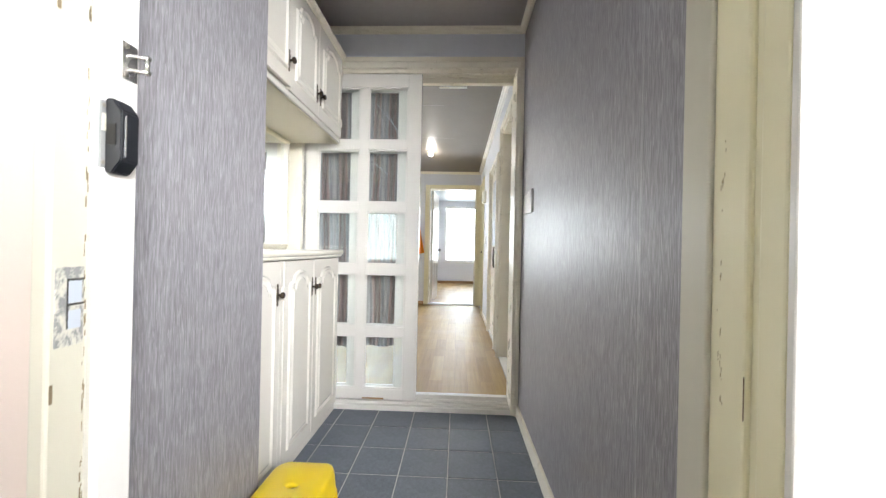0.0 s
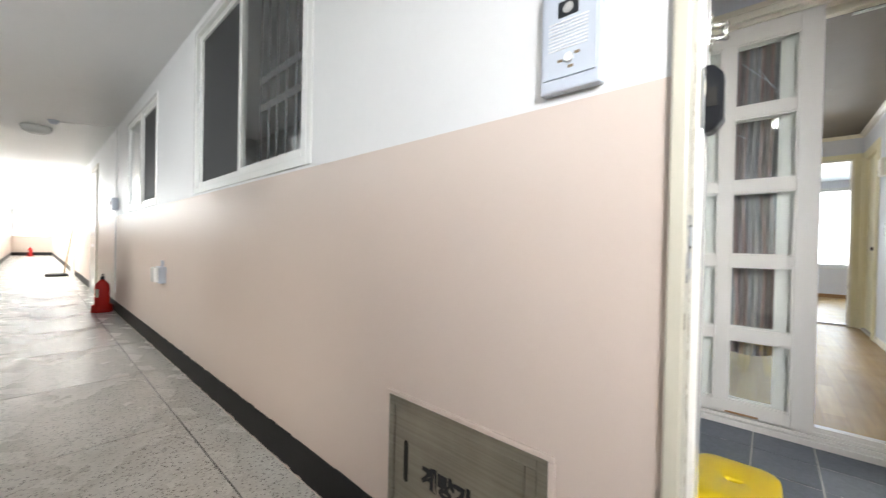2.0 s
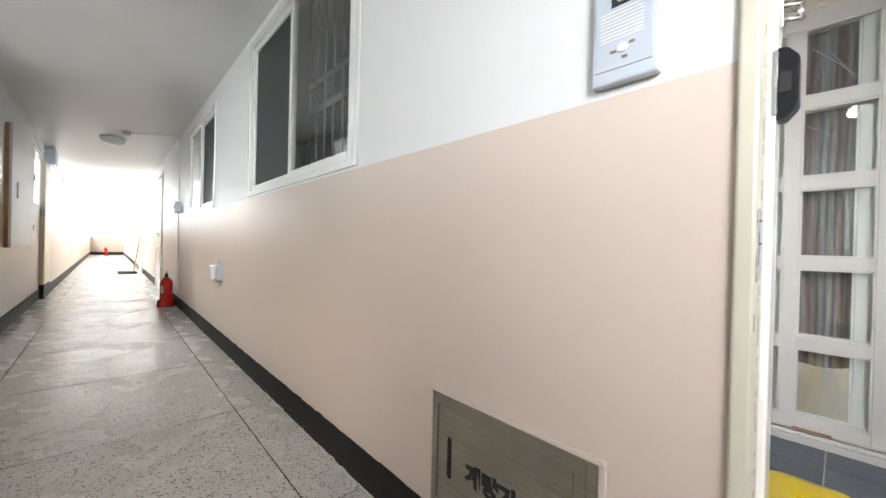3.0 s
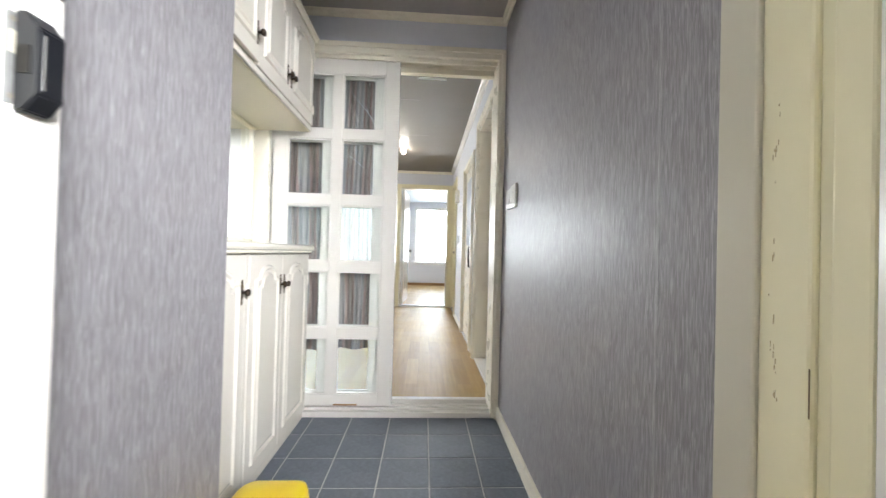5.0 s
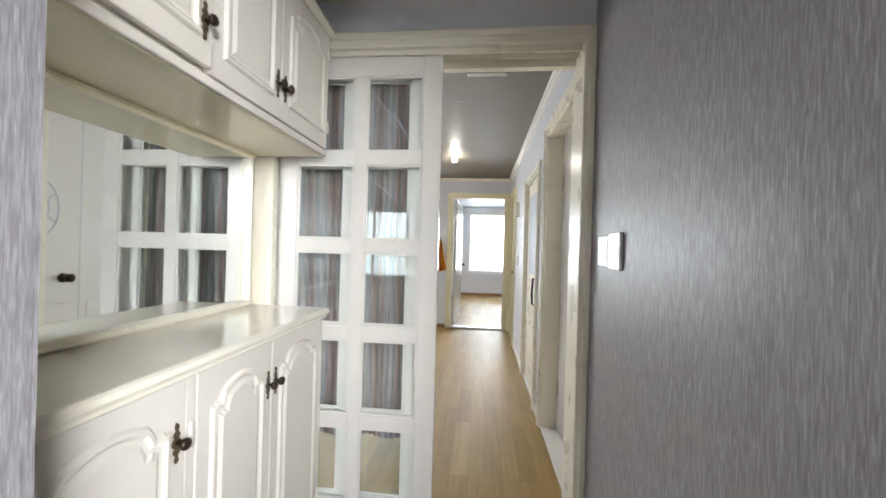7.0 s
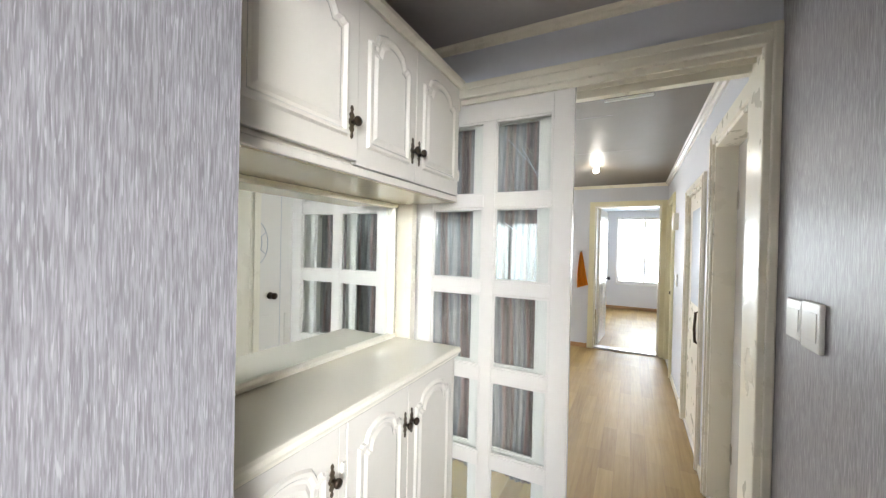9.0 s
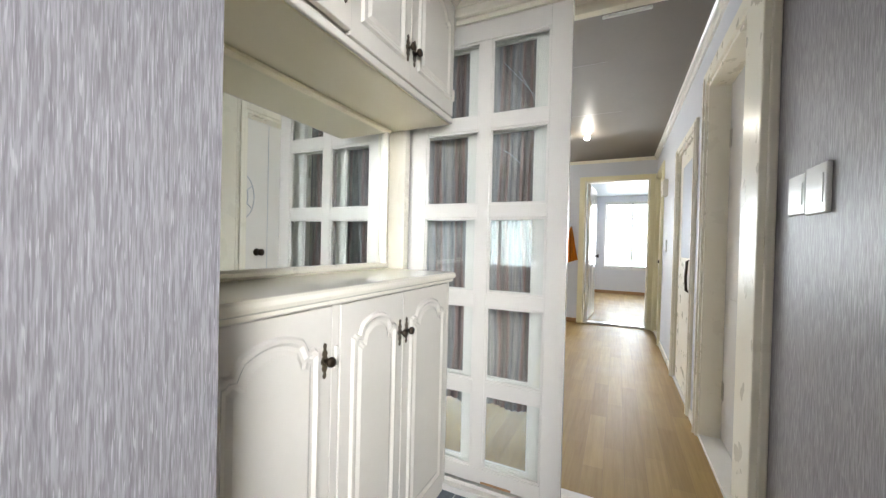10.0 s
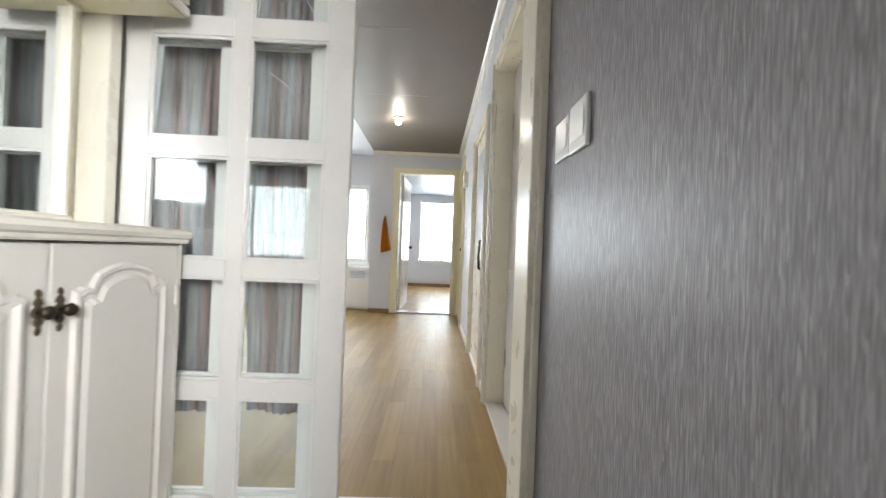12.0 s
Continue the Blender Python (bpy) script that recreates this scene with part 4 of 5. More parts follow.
def washroom_door():
    t = thing("washroom_door", (XR + 0.03, 4.43, ZI + 0.02), "beige glossy door with glass panel and bar handle", "door")
    x = XR + 0.012
    y0, y1, z1 = D2[0] + 0.022, D2[1] - 0.022, D2[3] - 0.022
    part("panel", boxes((x, x + 0.034, y0, y1, ZI + 0.022, z1), bevel=0.002), M_IVORY, t)
    part("glass_panel", boxes((x - 0.003, x + 0.002, y0 + 0.14, y1 - 0.14, 1.08, 1.80), bevel=0.002), M_GREYPL, t, "frosted glass")
    part("raised_panel", boxes((x - 0.004, x + 0.002, y0 + 0.12, y1 - 0.12, 0.2, 0.85), bevel=0.004), M_IVORY, t)
    bm = tube(bmesh.new(), [(x, y0 + 0.08, 0.84), (x - 0.035, y0 + 0.08, 0.86), (x - 0.04, y0 + 0.08, 0.95), (x - 0.035, y0 + 0.08, 1.06), (x, y0 + 0.08, 1.08)], 0.009)
    part("handle", bm, M_BRONZE, t, "dark bar handle", smooth=True)
    part("handle_plate", boxes((x - 0.004, x, y0 + 0.06, y0 + 0.10, 0.80, 1.12), bevel=0.001), M_BRONZE, t)


def side_door():
    t = thing("side_door", (XR + 0.05, 6.35, ZI + 0.02), "old yellow enamelled flush door", "door")
    x = XR + 0.03
    part("panel", boxes((x, x + 0.036, D3[0] + 0.022, D3[1] - 0.022, ZI + 0.022, D3[3] - 0.022), bevel=0.002), M_YELLOW, t)
    bm = lathe(bmesh.new(), [(0.026, x), (0.01, x - 0.01), (0.01, x - 0.03), (0.025, x - 0.042), (0.012, x - 0.06)], 16, at=(0, D3[0] + 0.09, 1.0), axis="x")
    part("knob", bm, M_BRONZE, t, smooth=True)


room_door()
washroom_door()
side_door()


def end_doorway():
    t = thing("door_6", (0.38, YE, ZI), "pale yellow enamelled casing of the bedroom doorway", "door frame", kind="structure")
    x0, x1, z1 = ED[0], ED[1], ED[3]
    w = 0.07
    part("casing", boxes((x0 - w, x0, YE - 0.02, YE + 0.002, ZI, z1 + 0.06), bevel=0.004), M_YELLOW, t)
    part("casing", boxes((x1, XR - 0.004, YE - 0.02, YE + 0.002, ZI, z1 + 0.06), bevel=0.004), M_YELLOW, t)
    part("head_casing", boxes((x0, x1, YE - 0.02, YE + 0.002, z1, z1 + 0.06), bevel=0.004), M_YELLOW, t)
    part("lining", boxes((x0, x0 + 0.02, YE - 0.004, YE + 0.145, ZI, z1), (x1 - 0.02, x1, YE - 0.004, YE + 0.145, ZI, z1), (x0 + 0.02, x1 - 0.02, YE - 0.004, YE + 0.145, z1 - 0.02, z1)), M_IVORY, t)
    part("door_sill", boxes((x0 + 0.02, x1 - 0.02, YE - 0.004, YE + 0.145, ZI - 0.02, ZI + 0.022), bevel=0.003), M_WHITE, t)
    d = thing("bedroom_door", (x0 + 0.03, YE + 0.15, ZI + 0.012), "white gloss bedroom door standing open", "door", turn=86)
    part("panel", boxes((0, 0.78, -0.036, 0, 0.012, 2.02), bevel=0.002), M_WHITE, d, local=True)
    for a, b, c, e in ((0.1, 0.36, 0.2, 0.9), (0.42, 0.68, 0.2, 0.9), (0.1, 0.36, 1.05, 1.85), (0.42, 0.68, 1.05, 1.85)):
        part("raised_panel", boxes((a, b, -0.042, -0.035, c, e), bevel=0.004), M_WHITE, d, local=True)
    bm = bmesh.new()
    lathe(bm, [(0.01, -0.10), (0.027, -0.095), (0.028, -0.07), (0.01, -0.06), (0.012, -0.04), (0.028, -0.037)], 16, at=(0.71, 0, 0.95), axis="y")
    part("knob", bm, M_BLACK, d, "black knob", local=True, smooth=True)


end_doorway()


# ---- things inside ----
def ceiling_lamp():
    t = thing("ceiling_lamp", (0.085, 5.42, ZL), "small lit bulb in a white ceiling rose", "lamp")
    part("rose", lathe(bmesh.new(), [(0.05, ZL), (0.05, ZL - 0.008), (0.03, ZL - 0.016), (0.022, ZL - 0.02)], 20, at=(0.085, 5.42, 0)), M_PLASTIC, t, smooth=True)
    b = part("bulb", lathe(bmesh.new(), [(0.016, ZL - 0.02), (0.026, ZL - 0.035), (0.031, ZL - 0.052), (0.025, ZL - 0.07), (0.009, ZL - 0.08)], 20, at=(0.085, 5.42, 0)), M_BULB, t, "glowing bulb", smooth=True)
    b.visible_shadow = False


def towel():
    t = thing("orange_cloth", (-0.215, YE, 0.9), "orange cloth hanging from a hook on the end wall", "towel")
    bm = bmesh.new()
    nx, nz = 14, 18
    g = []
    for j in range(nz + 1):
        v = j / nz
        w = 0.02 + 0.13 * v ** 0.7
        row = []
        for i in range(nx + 1):
            u = i / nx - 0.5
            row.append(bm.verts.new((-0.205 + u * w + 0.03 * v * v, YE - 0.03 - 0.02 * math.cos(u * 14) - 0.01 * v, 1.44 - 0.50 * v + 0.05 * u * v)))
        g.append(row)
    for j in range(nz):
        for i in range(nx):
            bm.faces.new((g[j][i], g[j][i + 1], g[j + 1][i + 1], g[j + 1][i]))
    bmesh.ops.solidify(bm, geom=bm.faces[:], thickness=0.004)
    part("cloth", bm, M_ORANGE, t, smooth=True)
    part("hook", lathe(bmesh.new(), [(0.012, YE), (0.012, YE - 0.006), (0.005, YE - 0.01), (0.005, YE - 0.04)], 10, at=(-0.205, 0, 1.445), axis="y"), M_CHROME, t)


def louvre_cabinet():
    t = thing("louvred_cabinet", (-0.85, 7.1, ZI), "low white cabinet with louvres below the window", "cabinet")
    part("body", boxes((-1.4, XE0 - 0.005, 7.04, 7.196, ZI, 0.70), bevel=0.004), M_WHITE, t)
    part("door", boxes((-0.80, -0.43, 7.022, 7.039, ZI + 0.03, 0.68), bevel=0.003), M_WHITE, t)
    part("door", boxes((-1.19, -0.81, 7.022, 7.039, ZI + 0.03, 0.68), bevel=0.003), M_WHITE, t)
    for k in range(5):
        z = 0.52 + k * 0.024
        part("slat", boxes((-0.72, -0.50, 7.012, 7.021, z, z + 0.012), bevel=0.002), M_GREYPL, t)


def wall_box(name, y, z, w, h, d, label, category, material=M_PLASTIC):
    t = thing(name, (XR, y, z), label, category)
    part("body", boxes((XR - d, XR, y - w / 2, y + w / 2, z, z + h), bevel=0.005), material, t)
    part("cover", boxes((XR - d - 0.003, XR - d, y - w / 2 + 0.012, y + w / 2 - 0.012, z + 0.012, z + h - 0.012), bevel=0.001), material, t)


ceiling_lamp()
towel()
louvre_cabinet()
wall_box("wall_chime", 5.62, 1.70, 0.12, 0.17, 0.05, "cream plastic chime box on the passage wall", "door chime", M_IVORY)
wall_box("light_switch", 5.55, 1.12, 0.07, 0.12, 0.012, "white plastic light switch on the passage wall", "light switch")


def hall_switches():
    for y0, y1, z0, z1, d in ((2.318, 2.428, 1.234, 1.358, 0.012), (2.438, 2.545, 1.240, 1.352, 0.009)):
        t = thing("light_switch", (XR, (y0 + y1) / 2, z0), "white plastic light switch on the grey wallpaper", "light switch", "hall switches")
        part("plate", boxes((XR - d, XR, y0, y1, z0, z1), bevel=0.004), M_PLASTIC, t)
        part("rocker", boxes((XR - d - 0.0018, XR - d, y0 + 0.014, y1 - 0.014, z0 + 0.026, z1 - 0.026), bevel=0.0008), M_PLASTIC, t)


hall_switches()


def stool():
    t = thing("plastic_stool", (-0.012, 1.465, 0.0), "bright yellow plastic step stool with a hand hole", "stool")
    k = Mat("yellow_plastic", (0.86, 0.62, 0.012), 0.28)
    k.colour(k.ramp(k.noise(6, detail=3), (0.3, (0.80, 0.55, 0.008)), (0.7, (0.88, 0.65, 0.016))))
    k.bump(k.noise(140), 0.06, 0.0008)

    def ring(bm, half, r, z, n=6):
        out = []
        for q in range(4):
            cx, cy = ((1, 1), (-1, 1), (-1, -1), (1, -1))[q]
            for i in range(n + 1):
                a = math.pi / 2 * (q + i / n)
                out.append(bm.verts.new((0.86 * ((half - r) * cx + r * math.cos(a)), 1.15 * ((half - r) * cy + r * math.sin(a)), z)))
        return out

    def skin(bm, a, b, skip=()):
        n = len(a)
        for i in range(n):
            if i not in skip:
                bm.faces.new((a[i], a[(i + 1) % n], b[(i + 1) % n], b[i]))

    bm = bmesh.new()
    hole = [bm.verts.new((0.02 * math.cos(2 * math.pi * (i + 3) / 28), 0.011 * math.sin(2 * math.pi * (i + 3) / 28), 0.298)) for i in range(28)]
    lip = [bm.verts.new((v.co.x * 1.3, v.co.y * 1.4, 0.300)) for v in hole]
    hole_b = [bm.verts.new((v.co.x * 0.9, v.co.y * 0.9, 0.286)) for v in hole]
    rings = [ring(bm, 0.075, 0.04, 0.300), ring(bm, 0.105, 0.045, 0.300), ring(bm, 0.114, 0.046, 0.294), ring(bm, 0.117, 0.046, 0.282), ring(bm, 0.123, 0.046, 0.215), ring(bm, 0.126, 0.046, 0.205)]
    skin(bm, hole, lip)
    skin(bm, lip, rings[0])
    skin(bm, hole_b, hole)
    for a, b in zip(rings, rings[1:]):
        skin(bm, a, b)
    bmesh.ops.recalc_face_normals(bm, faces=bm.faces)
    bmesh.ops.solidify(bm, geom=bm.faces[:], thickness=0.003)
    part("seat", bm, k.m, t, local=True, smooth=True)
    # Dark disc below the opening stands in for the shade inside.
    part("hole_shadow", lathe(bmesh.new(), [(0.011, 0.2835), (0.011, 0.2855)], 16), M_HOLE, t, "dark disc for the shade inside the hand hole", local=True)
    for sx, sy in ((1, 1), (-1, 1), (-1, -1), (1, -1)):
        bm = bmesh.new()
        lo, up = [], []
        n = 8
        for h, lst, half, w in ((0.0, lo, 0.138, 0.035), (0.215, up, 0.1255, 0.07)):
            pts = [(half, half - w - 0.04), (half, half - 0.045)]
            pts += [(half - 0.045 + 0.045 * math.cos(a), half - 0.045 + 0.045 * math.sin(a)) for a in [math.pi / 2 * i / n for i in range(1, n)]]
            pts += [(half - 0.045, half), (half - w - 0.04, half)]
            lst += [bm.verts.new((0.86 * x * sx, 1.15 * y * sy, h)) for x, y in pts]
        for i in range(len(lo) - 1):
            bm.faces.new((lo[i], lo[i + 1], up[i + 1], up[i]))
        bmesh.ops.recalc_face_normals(bm, faces=bm.faces)
        bmesh.ops.solidify(bm, geom=bm.faces[:], thickness=0.003)
        part("leg", bm, k.m, t, local=True, smooth=True)


stool()


# ---- things in the corridor ----
def lettering(words, size, at, material, parent, name="lettering"):
    """Flat letters that face -y, as a mesh."""
    c = bpy.data.curves.new(name, "FONT")
    c.body, c.size, c.extrude, c.offset = words, size, 0.0006, 0.004 * size / 0.07
    ob = bpy.data.objects.new(name, c)
    scene.collection.objects.link(ob)
    me = bpy.data.meshes.new_from_object(ob.evaluated_get(bpy.context.evaluated_depsgraph_get()))
    bpy.data.objects.remove(ob)
    bm = bmesh.new()
    bm.from_mesh(me)
    bpy.data.meshes.remove(me)
    bmesh.ops.transform(bm, verts=bm.verts, matrix=pose(*at, 90, 0, 0))
    return part(name, bm, material, parent, "black stencilled lettering")


def steel_brushed():
    k = Mat("dull_stainless_sheet", (0.36, 0.33, 0.27), 0.36, 0.75)
    n = k.noise(1.0, (4, 4, 160), detail=3)
    big = k.noise(7, detail=4)
    c = k.ramp(n, (0.3, (0.30, 0.275, 0.22)), (0.7, (0.42, 0.39, 0.32)))
    k.colour(k.mix(0.3, c, k.ramp(big, (0.4, (0.24, 0.22, 0.17)), (0.7, (0.46, 0.43, 0.36)))))
    k.rough(big, 0.28, 0.5)
    k.bump(big, 0.2, 0.002)
    return k.m


M_SHEET = steel_brushed()


def meter_box():
    t = thing("meter_box", (-0.5, YC, 0.21), "stainless steel meter cover with black lettering in the wall", "meter box")
    x0, x1, z0, z1 = -0.737, -0.265, 0.21, 0.521
    part("box_frame", boxes((x0, x0 + 0.022, YC - 0.004, YC + 0.05, z0, z1), (x1 - 0.022, x1, YC - 0.004, YC + 0.05, z0, z1), (x0 + 0.022, x1 - 0.022, YC - 0.004, YC + 0.05, z0, z0 + 0.022), (x0 + 0.022, x1 - 0.022, YC - 0.004, YC + 0.05, z1 - 0.028, z1), bevel=0.001), M_SHEET, t)
    d = part("door", boxes((x0 + 0.024, x1 - 0.05, YC - 0.001, YC + 0.03, z0 + 0.024, z1 - 0.030), (x1 - 0.0485, x1 - 0.024, YC - 0.001, YC + 0.03, z0 + 0.024, z1 - 0.030), bevel=0.001), M_SHEET, t)
    bm = bmesh.new()
    xs, za, zb, r = -0.667, 0.31, 0.405, 0.0085
    ring = [bm.verts.new((xs + r * math.cos(a), YC - 0.0018, zb + r * math.sin(a))) for a in [math.pi * k / 8 for k in range(9)]]
    ring += [bm.verts.new((xs - r * math.cos(a), YC - 0.0018, za - r * math.sin(a))) for a in [math.pi * k / 8 for k in range(9)]]
    bm.faces.new(ring)
    part("hand_slot", bm, M_HOLE, d, "dark finger slot")
    lettering("계량기", 0.058, (-0.607, YC - 0.0015, 0.326), M_BLACK, d)
    part("plaster_edge", boxes((x0 - 0.012, x1 + 0.014, YC - 0.006, YC + 0.002, z1 + 0.001, z1 + 0.014), (x1 + 0.001, x1 + 0.016, YC - 0.006, YC + 0.002, z0, z1 + 0.001), bevel=0.003), M_PINK, t)


def intercom():
    t = thing("intercom", (-0.235, YC, 1.228), "grey plastic door intercom with a speaker and camera", "intercom")
    x0, x1, z0, z1 = -0.289, -0.176, 1.228, 1.43
    y = YC
    part("body", boxes((x0, x1, y - 0.022, y, z0, z1), bevel=0.004), M_GREYPL, t)
    part("face", boxes((x0 + 0.008, x1 - 0.008, y - 0.0245, y - 0.0215, z0 + 0.024, z1 - 0.01), bevel=0.001), M_GREYPL, t)
    part("camera_window", boxes((-0.253, -0.216, y - 0.0265, y - 0.024, 1.362, 1.390)), M_BLACK, t)
    part("lens", lathe(bmesh.new(), [(0.0, y - 0.027), (0.009, y - 0.027), (0.011, y - 0.026), (0.011, y - 0.0255)], 16, at=(-0.2345, 0, 1.376), axis="y"), M_CHROME, t)
    part("nameplate", boxes((-0.262, -0.205, y - 0.0255, y - 0.0245, 1.404, 1.413)), M_BLACK, t)
    for k in range(9):
        z = 1.303 + k * 0.0062
        part("speaker_slot", boxes((-0.272, -0.198, y - 0.0255, y - 0.0245, z, z + 0.0026)), M_CORR_WHITE, t)
    part("call_button", lathe(bmesh.new(), [(0.0, y - 0.030), (0.008, y - 0.029), (0.009, y - 0.0245)], 16, at=(-0.232, 0, 1.285), axis="y"), M_PLASTIC, t)
    for dx, dz in ((-0.018, -0.002), (0.014, 0.006), (0.002, -0.016)):
        part("scuff_mark", boxes((-0.236 + dx, -0.226 + dx, y - 0.0252, y - 0.0245, 1.282 + dz, 1.287 + dz)), M_DIRT, t)


def wall_outlet():
    t = thing("outlet_box", (-3.4, YC, 0.62), "grey covered power outlet on the salmon wall", "outlet")
    part("body", boxes((-3.46, -3.33, YC - 0.045, YC, 0.61, 0.735), bevel=0.006), M_GREYPL, t)
    part("lid", boxes((-3.455, -3.335, YC - 0.075, YC - 0.045, 0.62, 0.73), bevel=0.008), M_PLASTIC, t, "pale hinged lid")
    part("conduit", tube(bmesh.new(), [(-3.40, YC - 0.012, 0.735), (-3.40, YC - 0.012, 0.78)], 0.01), M_GREYPL, t)


def extinguisher(x, y, name="fire_extinguisher"):
    t = thing(name, (x, y, ZC), "red fire extinguisher on a red stand on the terrazzo", "fire extinguisher", "extinguishers")
    part("stand", lathe(bmesh.new(), [(0.10, ZC), (0.10, ZC + 0.04), (0.095, ZC + 0.085), (0.09, ZC + 0.075), (0.086, ZC + 0.04)], 24, at=(x, y, 0)), M_RED, t, "red plastic foot stand", smooth=False)
    part("cylinder", lathe(bmesh.new(), [(0.066, ZC + 0.045), (0.07, ZC + 0.06), (0.07, ZC + 0.30), (0.062, ZC + 0.34), (0.032, ZC + 0.375), (0.02, ZC + 0.39)], 24, at=(x, y, 0)), M_RED, t, smooth=True)
    part("label", boxes((x + 0.040, x + 0.060, y - 0.062, y - 0.036, ZC + 0.18, ZC + 0.28), bevel=0.004), M_CREAM, t, "pale paper label")
    part("valve", lathe(bmesh.new(), [(0.02, ZC + 0.385), (0.02, ZC + 0.42), (0.012, ZC + 0.43)], 12, at=(x, y, 0)), M_BLACK, t)
    part("handle", boxes((x - 0.01, x + 0.075, y - 0.012, y + 0.012, ZC + 0.425, ZC + 0.438), (x - 0.01, x + 0.06, y - 0.012, y + 0.012, ZC + 0.45, ZC + 0.46), bevel=0.002), M_BLACK, t)
    part("hose", tube(bmesh.new(), [(x - 0.01, y, ZC + 0.41), (x - 0.09, y, ZC + 0.37), (x - 0.1, y, ZC + 0.28), (x - 0.095, y, ZC + 0.15)], 0.01), M_BLACK, t, smooth=True)


meter_box()
intercom()
wall_outlet()
extinguisher(-6.0, 0.728)
extinguisher(-26.0, 0.1)


def conduit():
    t = thing("wall_conduit", (-5.75, YC, 0.6), "thin white conduit with a sensor on the ceiling", "conduit")
    part("pipe", tube(bmesh.new(), [(-5.75, YC - 0.015, 0.3), (-5.75, YC - 0.015, ZK - 0.03), (-5.78, YC - 0.02, ZK - 0.014), (-6.1, 0.31, ZK - 0.014)], 0.007), M_CORR_WHITE, t)
    part("sensor", lathe(bmesh.new(), [(0.05, ZK), (0.05, ZK - 0.015), (0.03, ZK - 0.04), (0.012, ZK - 0.045)], 16, at=(-6.1, 0.31, 0)), M_GREYPL, t)
    part("junction_box", boxes((-5.83, -5.68, YC - 0.06, YC - 0.001, 1.28, 1.42), bevel=0.006), M_GREYPL, t)
    part("dial", boxes((-5.78, -5.73, YC - 0.066, YC - 0.06, 1.33, 1.38)), M_BLACK, t)


def dome_light():
    t = thing("corridor_ceiling_lamp", (-6.6, 0.18, ZK), "unlit white dome lamp on the corridor ceiling", "lamp")
    part("dome", lathe(bmesh.new(), [(0.13, ZK), (0.135, ZK - 0.02), (0.115, ZK - 0.06), (0.07, ZK - 0.085), (0.01, ZK - 0.092)], 24, at=(-6.6, 0.18, 0)), M_PLASTIC, t, smooth=True)


def opposite_panels():
    t = thing("notice_board", (-4.7, YS, 1.35), "white framed notice with black marks on the corridor wall", "notice")
    part("board", boxes((-4.93, -4.5, YS, YS + 0.02, 1.35, 1.82), bevel=0.003), M_PLASTIC, t)
    part("mark", boxes((-4.78, -4.74, YS + 0.02, YS + 0.021, 1.47, 1.64), (-4.86, -4.66, YS + 0.02, YS + 0.021, 1.57, 1.585)), M_BLACK, t, "black printed bars")
    part("mark", boxes((-4.88, -4.72, YS + 0.02, YS + 0.021, 1.70, 1.735)), M_BLACK, t)
    t = thing("meter_cabinet", (-5.7, YS, 0.84), "white steel cabinet hung on the corridor wall", "cabinet")
    part("body", boxes((-6.5, -5.15, YS, YS + 0.03, 0.82, 1.97), bevel=0.004), M_WOODCHIP, t, "brown side panels")
    part("door", boxes((-6.51, -5.145, YS + 0.03, YS + 0.05, 0.82, 1.975), bevel=0.003), M_CORR_WHITE, t)
    for z in (1.0, 1.6):
        part("hinge", boxes((-6.52, -6.48, YS + 0.035, YS + 0.062, z, z + 0.07)), M_GREYPL, t)
    part("latch", boxes((-5.42, -5.38, YS + 0.05, YS + 0.062, 1.3, 1.45), bevel=0.002), M_GREYPL, t)


def corridor_jamb():
    t = thing("corridor_pier", (-7.9, YS, ZC), "pier of the corridor wall, cream above and ochre below", "pier", kind="structure")
    part("upper", boxes((-8.3, -7.6, YS, YS + 0.05, ZP, 2.0)), M_CREAM, t)
    part("lower", boxes((-8.3, -7.6, YS, YS + 0.05, 0.25, ZP)), M_YELLOW, t)
    part("foot", boxes((-8.3, -7.6, YS, YS + 0.052, ZC, 0.25)), M_SKIRT, t)
    part("closer_box", boxes((-8.3, -7.9, YS, YS + 0.12, 2.02, 2.25), bevel=0.006), M_GREYPL, t)
    part("low_wall", boxes((XW, -8.3, YS, YS + 0.04, 0.2, 1.28)), M_PINK, t)
    part("low_foot", boxes((XW, -8.3, YS, YS + 0.044, ZC, 0.2)), M_SKIRT, t)


conduit()
dome_light()
opposite_panels()
corridor_jamb()


def far_flat_door(x, turn):
    t = thing("flat_door", (x, YC - 0.01, ZC), "white steel flat door closed in the corridor wall", "door", "flat doors", turn=turn)
    part("panel", boxes((0, 0.80, -0.012, 0.02, 0.01, 1.95), bevel=0.004), M_WHITE, t, local=True)
    part("handle", boxes((0.70, 0.76, -0.06, -0.012, 0.92, 1.0), bevel=0.004), M_CHROME, t, local=True)
    part("mail_slot", boxes((0.3, 0.56, -0.016, -0.012, 0.75, 0.80)), M_GREYPL, t, local=True)


far_flat_door(-8.55, 0)
far_flat_door(-13.15, 0)
for a, b, c, d in FAR_DOORS:
    tagged(new("flat_doorway", mesh_of("flat_doorway", boxes((a, a + 0.05, YC - 0.01, YCB, ZC, d), (b - 0.05, b, YC - 0.01, YCB, ZC, d), (a + 0.05, b - 0.05, YC - 0.01, YCB, d - 0.05, d), (a, b, YCB, YCB + 0.05, ZC, d), bevel=0.003), M_CREAM)), "cream frame of another flat's doorway", "door frame", kind="structure")


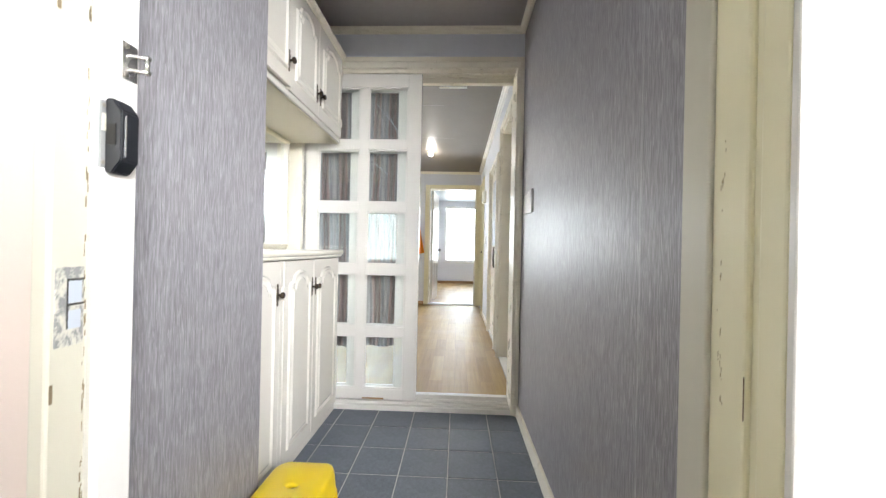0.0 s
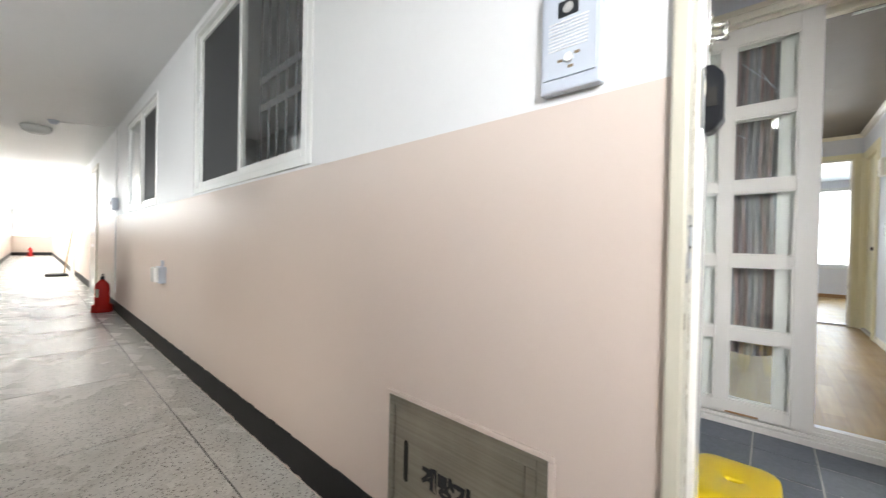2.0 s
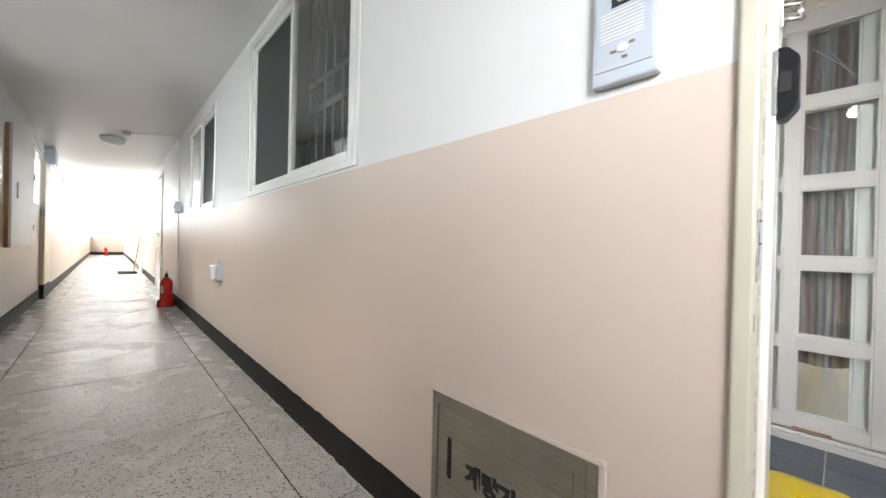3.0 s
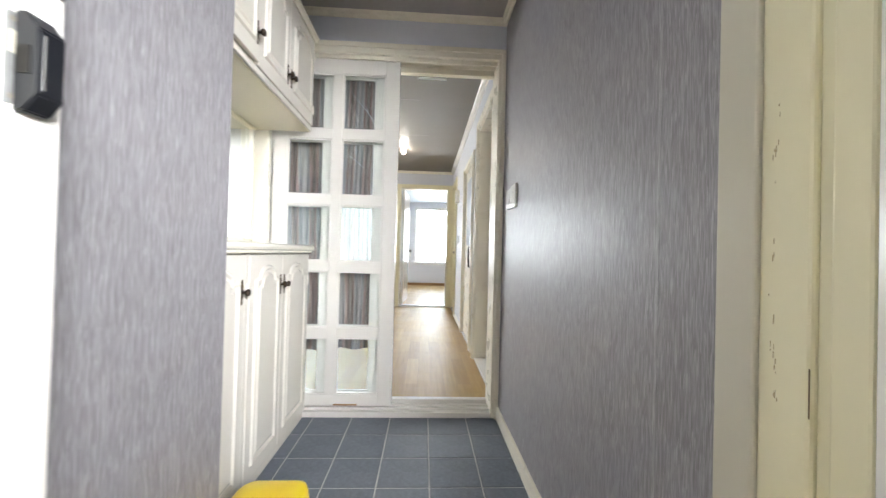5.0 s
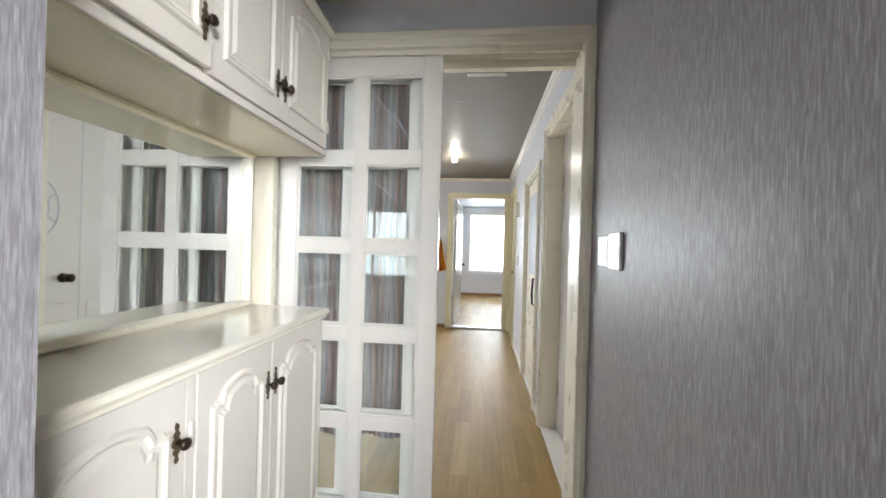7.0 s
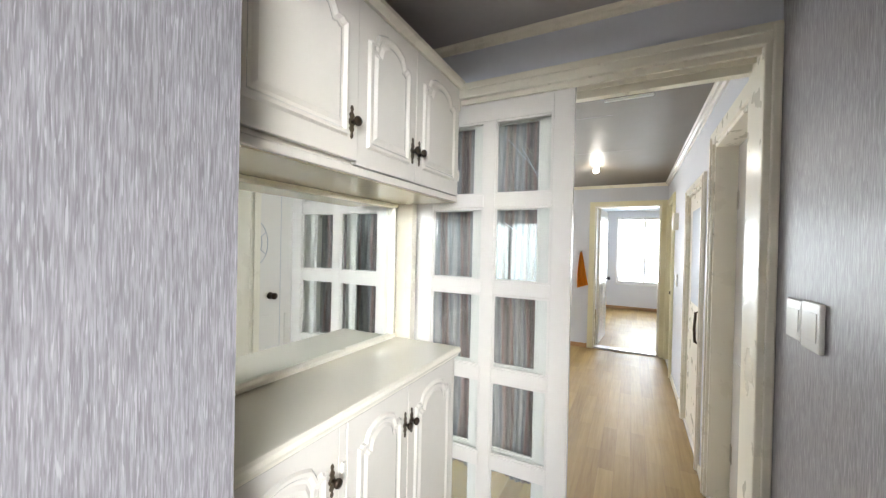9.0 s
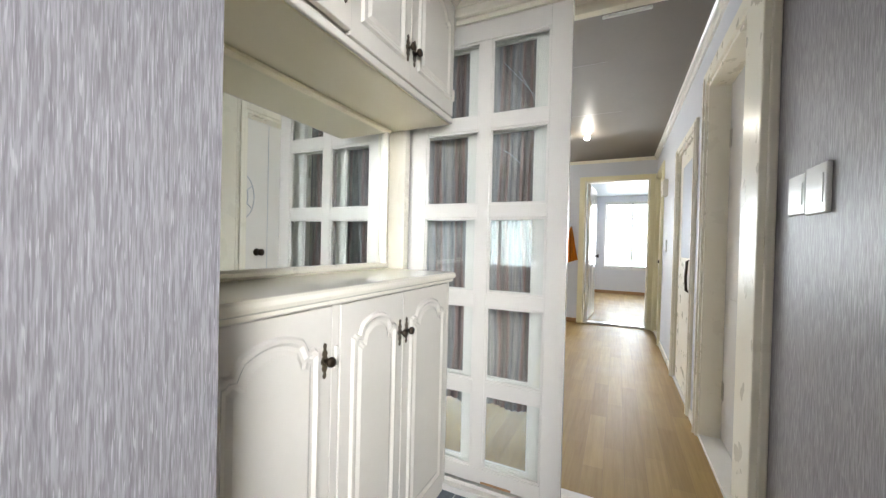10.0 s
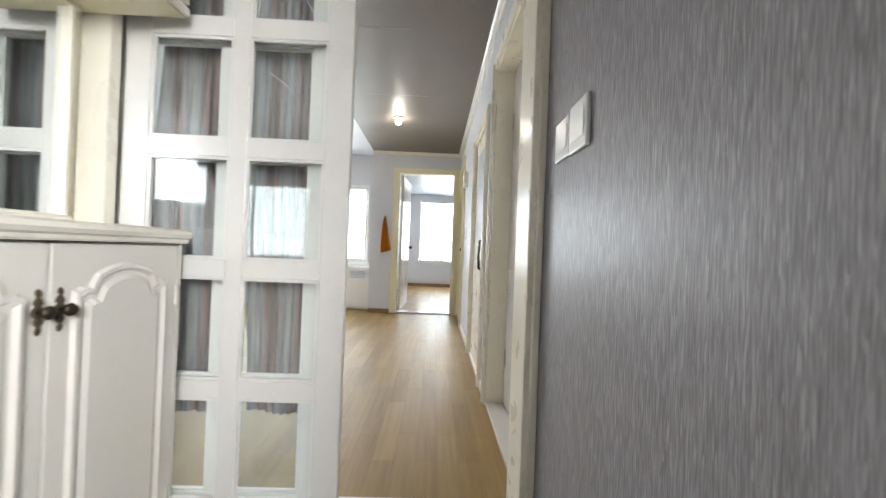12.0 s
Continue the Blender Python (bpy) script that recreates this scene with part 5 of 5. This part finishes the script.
def broom():
    t = thing("leaning_mop", (-12.4, 0.7, ZC), "mop with a thin pole leaning on the corridor wall", "mop")
    part("pole", tube(bmesh.new(), [(-12.4, 0.66, ZC + 0.03), (-12.2, YC - 0.03, 1.25)], 0.014), M_WOODCHIP, t)
    part("head", boxes((-12.6, -12.1, 0.35, 0.72, ZC, ZC + 0.05), bevel=0.012), M_SKIRT, t)


broom()


# ---- laid pieces, last ----
def hall_tiles():
    fl = tagged(new("floor"), "slate blue ceramic hall floor tiles with pale joints", "floor", kind="structure")
    fl.location = (0.2, 1.8, 0.0)
    p, j = 0.2245, 0.0045
    bm = bmesh.new()
    h = (p - j) / 2
    vs = [[bm.verts.new((sx * (h - e), sy * (h - e), z)) for sx, sy in ((-1, -1), (1, -1), (1, 1), (-1, 1))] for e, z in ((0, -0.006), (0, -0.0012), (0.0012, 0))]
    for a, b in zip(vs, vs[1:]):
        for i in range(4):
            bm.faces.new((a[i], a[(i + 1) % 4], b[(i + 1) % 4], b[i]))
    bm.faces.new(vs[2])
    me = mesh_of("tile", bm, M_TILE)
    for i in range(-5, 4):
        for k in range(-7, 3):
            x, y = 0.228 + p * (i + 0.5), 2.244 + p * (k + 0.5)
            if x - h > 0.875 or x + h < -0.6 or y + h < 0.96:
                continue
            if y + h > YF + 0.02 and y - h > YF - 0.003:
                continue
            if x + h < XP and y + h < 1.5:
                continue
            ob = new("tile", me)
            ob.parent = fl
            ob.location = (x - 0.2, y - 1.8, random.uniform(-0.0004, 0.0004))
            ob.rotation_euler = (random.uniform(-0.002, 0.002), random.uniform(-0.002, 0.002), 0)


def terrazzo_slabs():
    fl = tagged(new("floor_corridor"), "speckled terrazzo corridor floor with thin dark joints", "floor", kind="structure")
    fl.location = (-2.08, 0.2, ZC)
    rows = [(YS, -0.323, 0.96), (-0.317, 0.644, 0.96), (0.650, YC, 0.96)]
    for y0, y1, p in rows:
        bm = bmesh.new()
        L = p - 0.006
        box(bm, -L / 2, L / 2, -(y1 - y0) / 2, (y1 - y0) / 2, -0.03, 0.0)
        me = mesh_of("slab", bm, M_TERRAZZO)
        n0 = math.floor((XW + 2.08) / p)
        for k in range(n0, 5):
            ob = new("slab", me)
            ob.parent = fl
            ob.location = (p * (k + 0.5), (y0 + y1) / 2 - 0.2, random.uniform(-0.0003, 0.0003))


hall_tiles()
terrazzo_slabs()
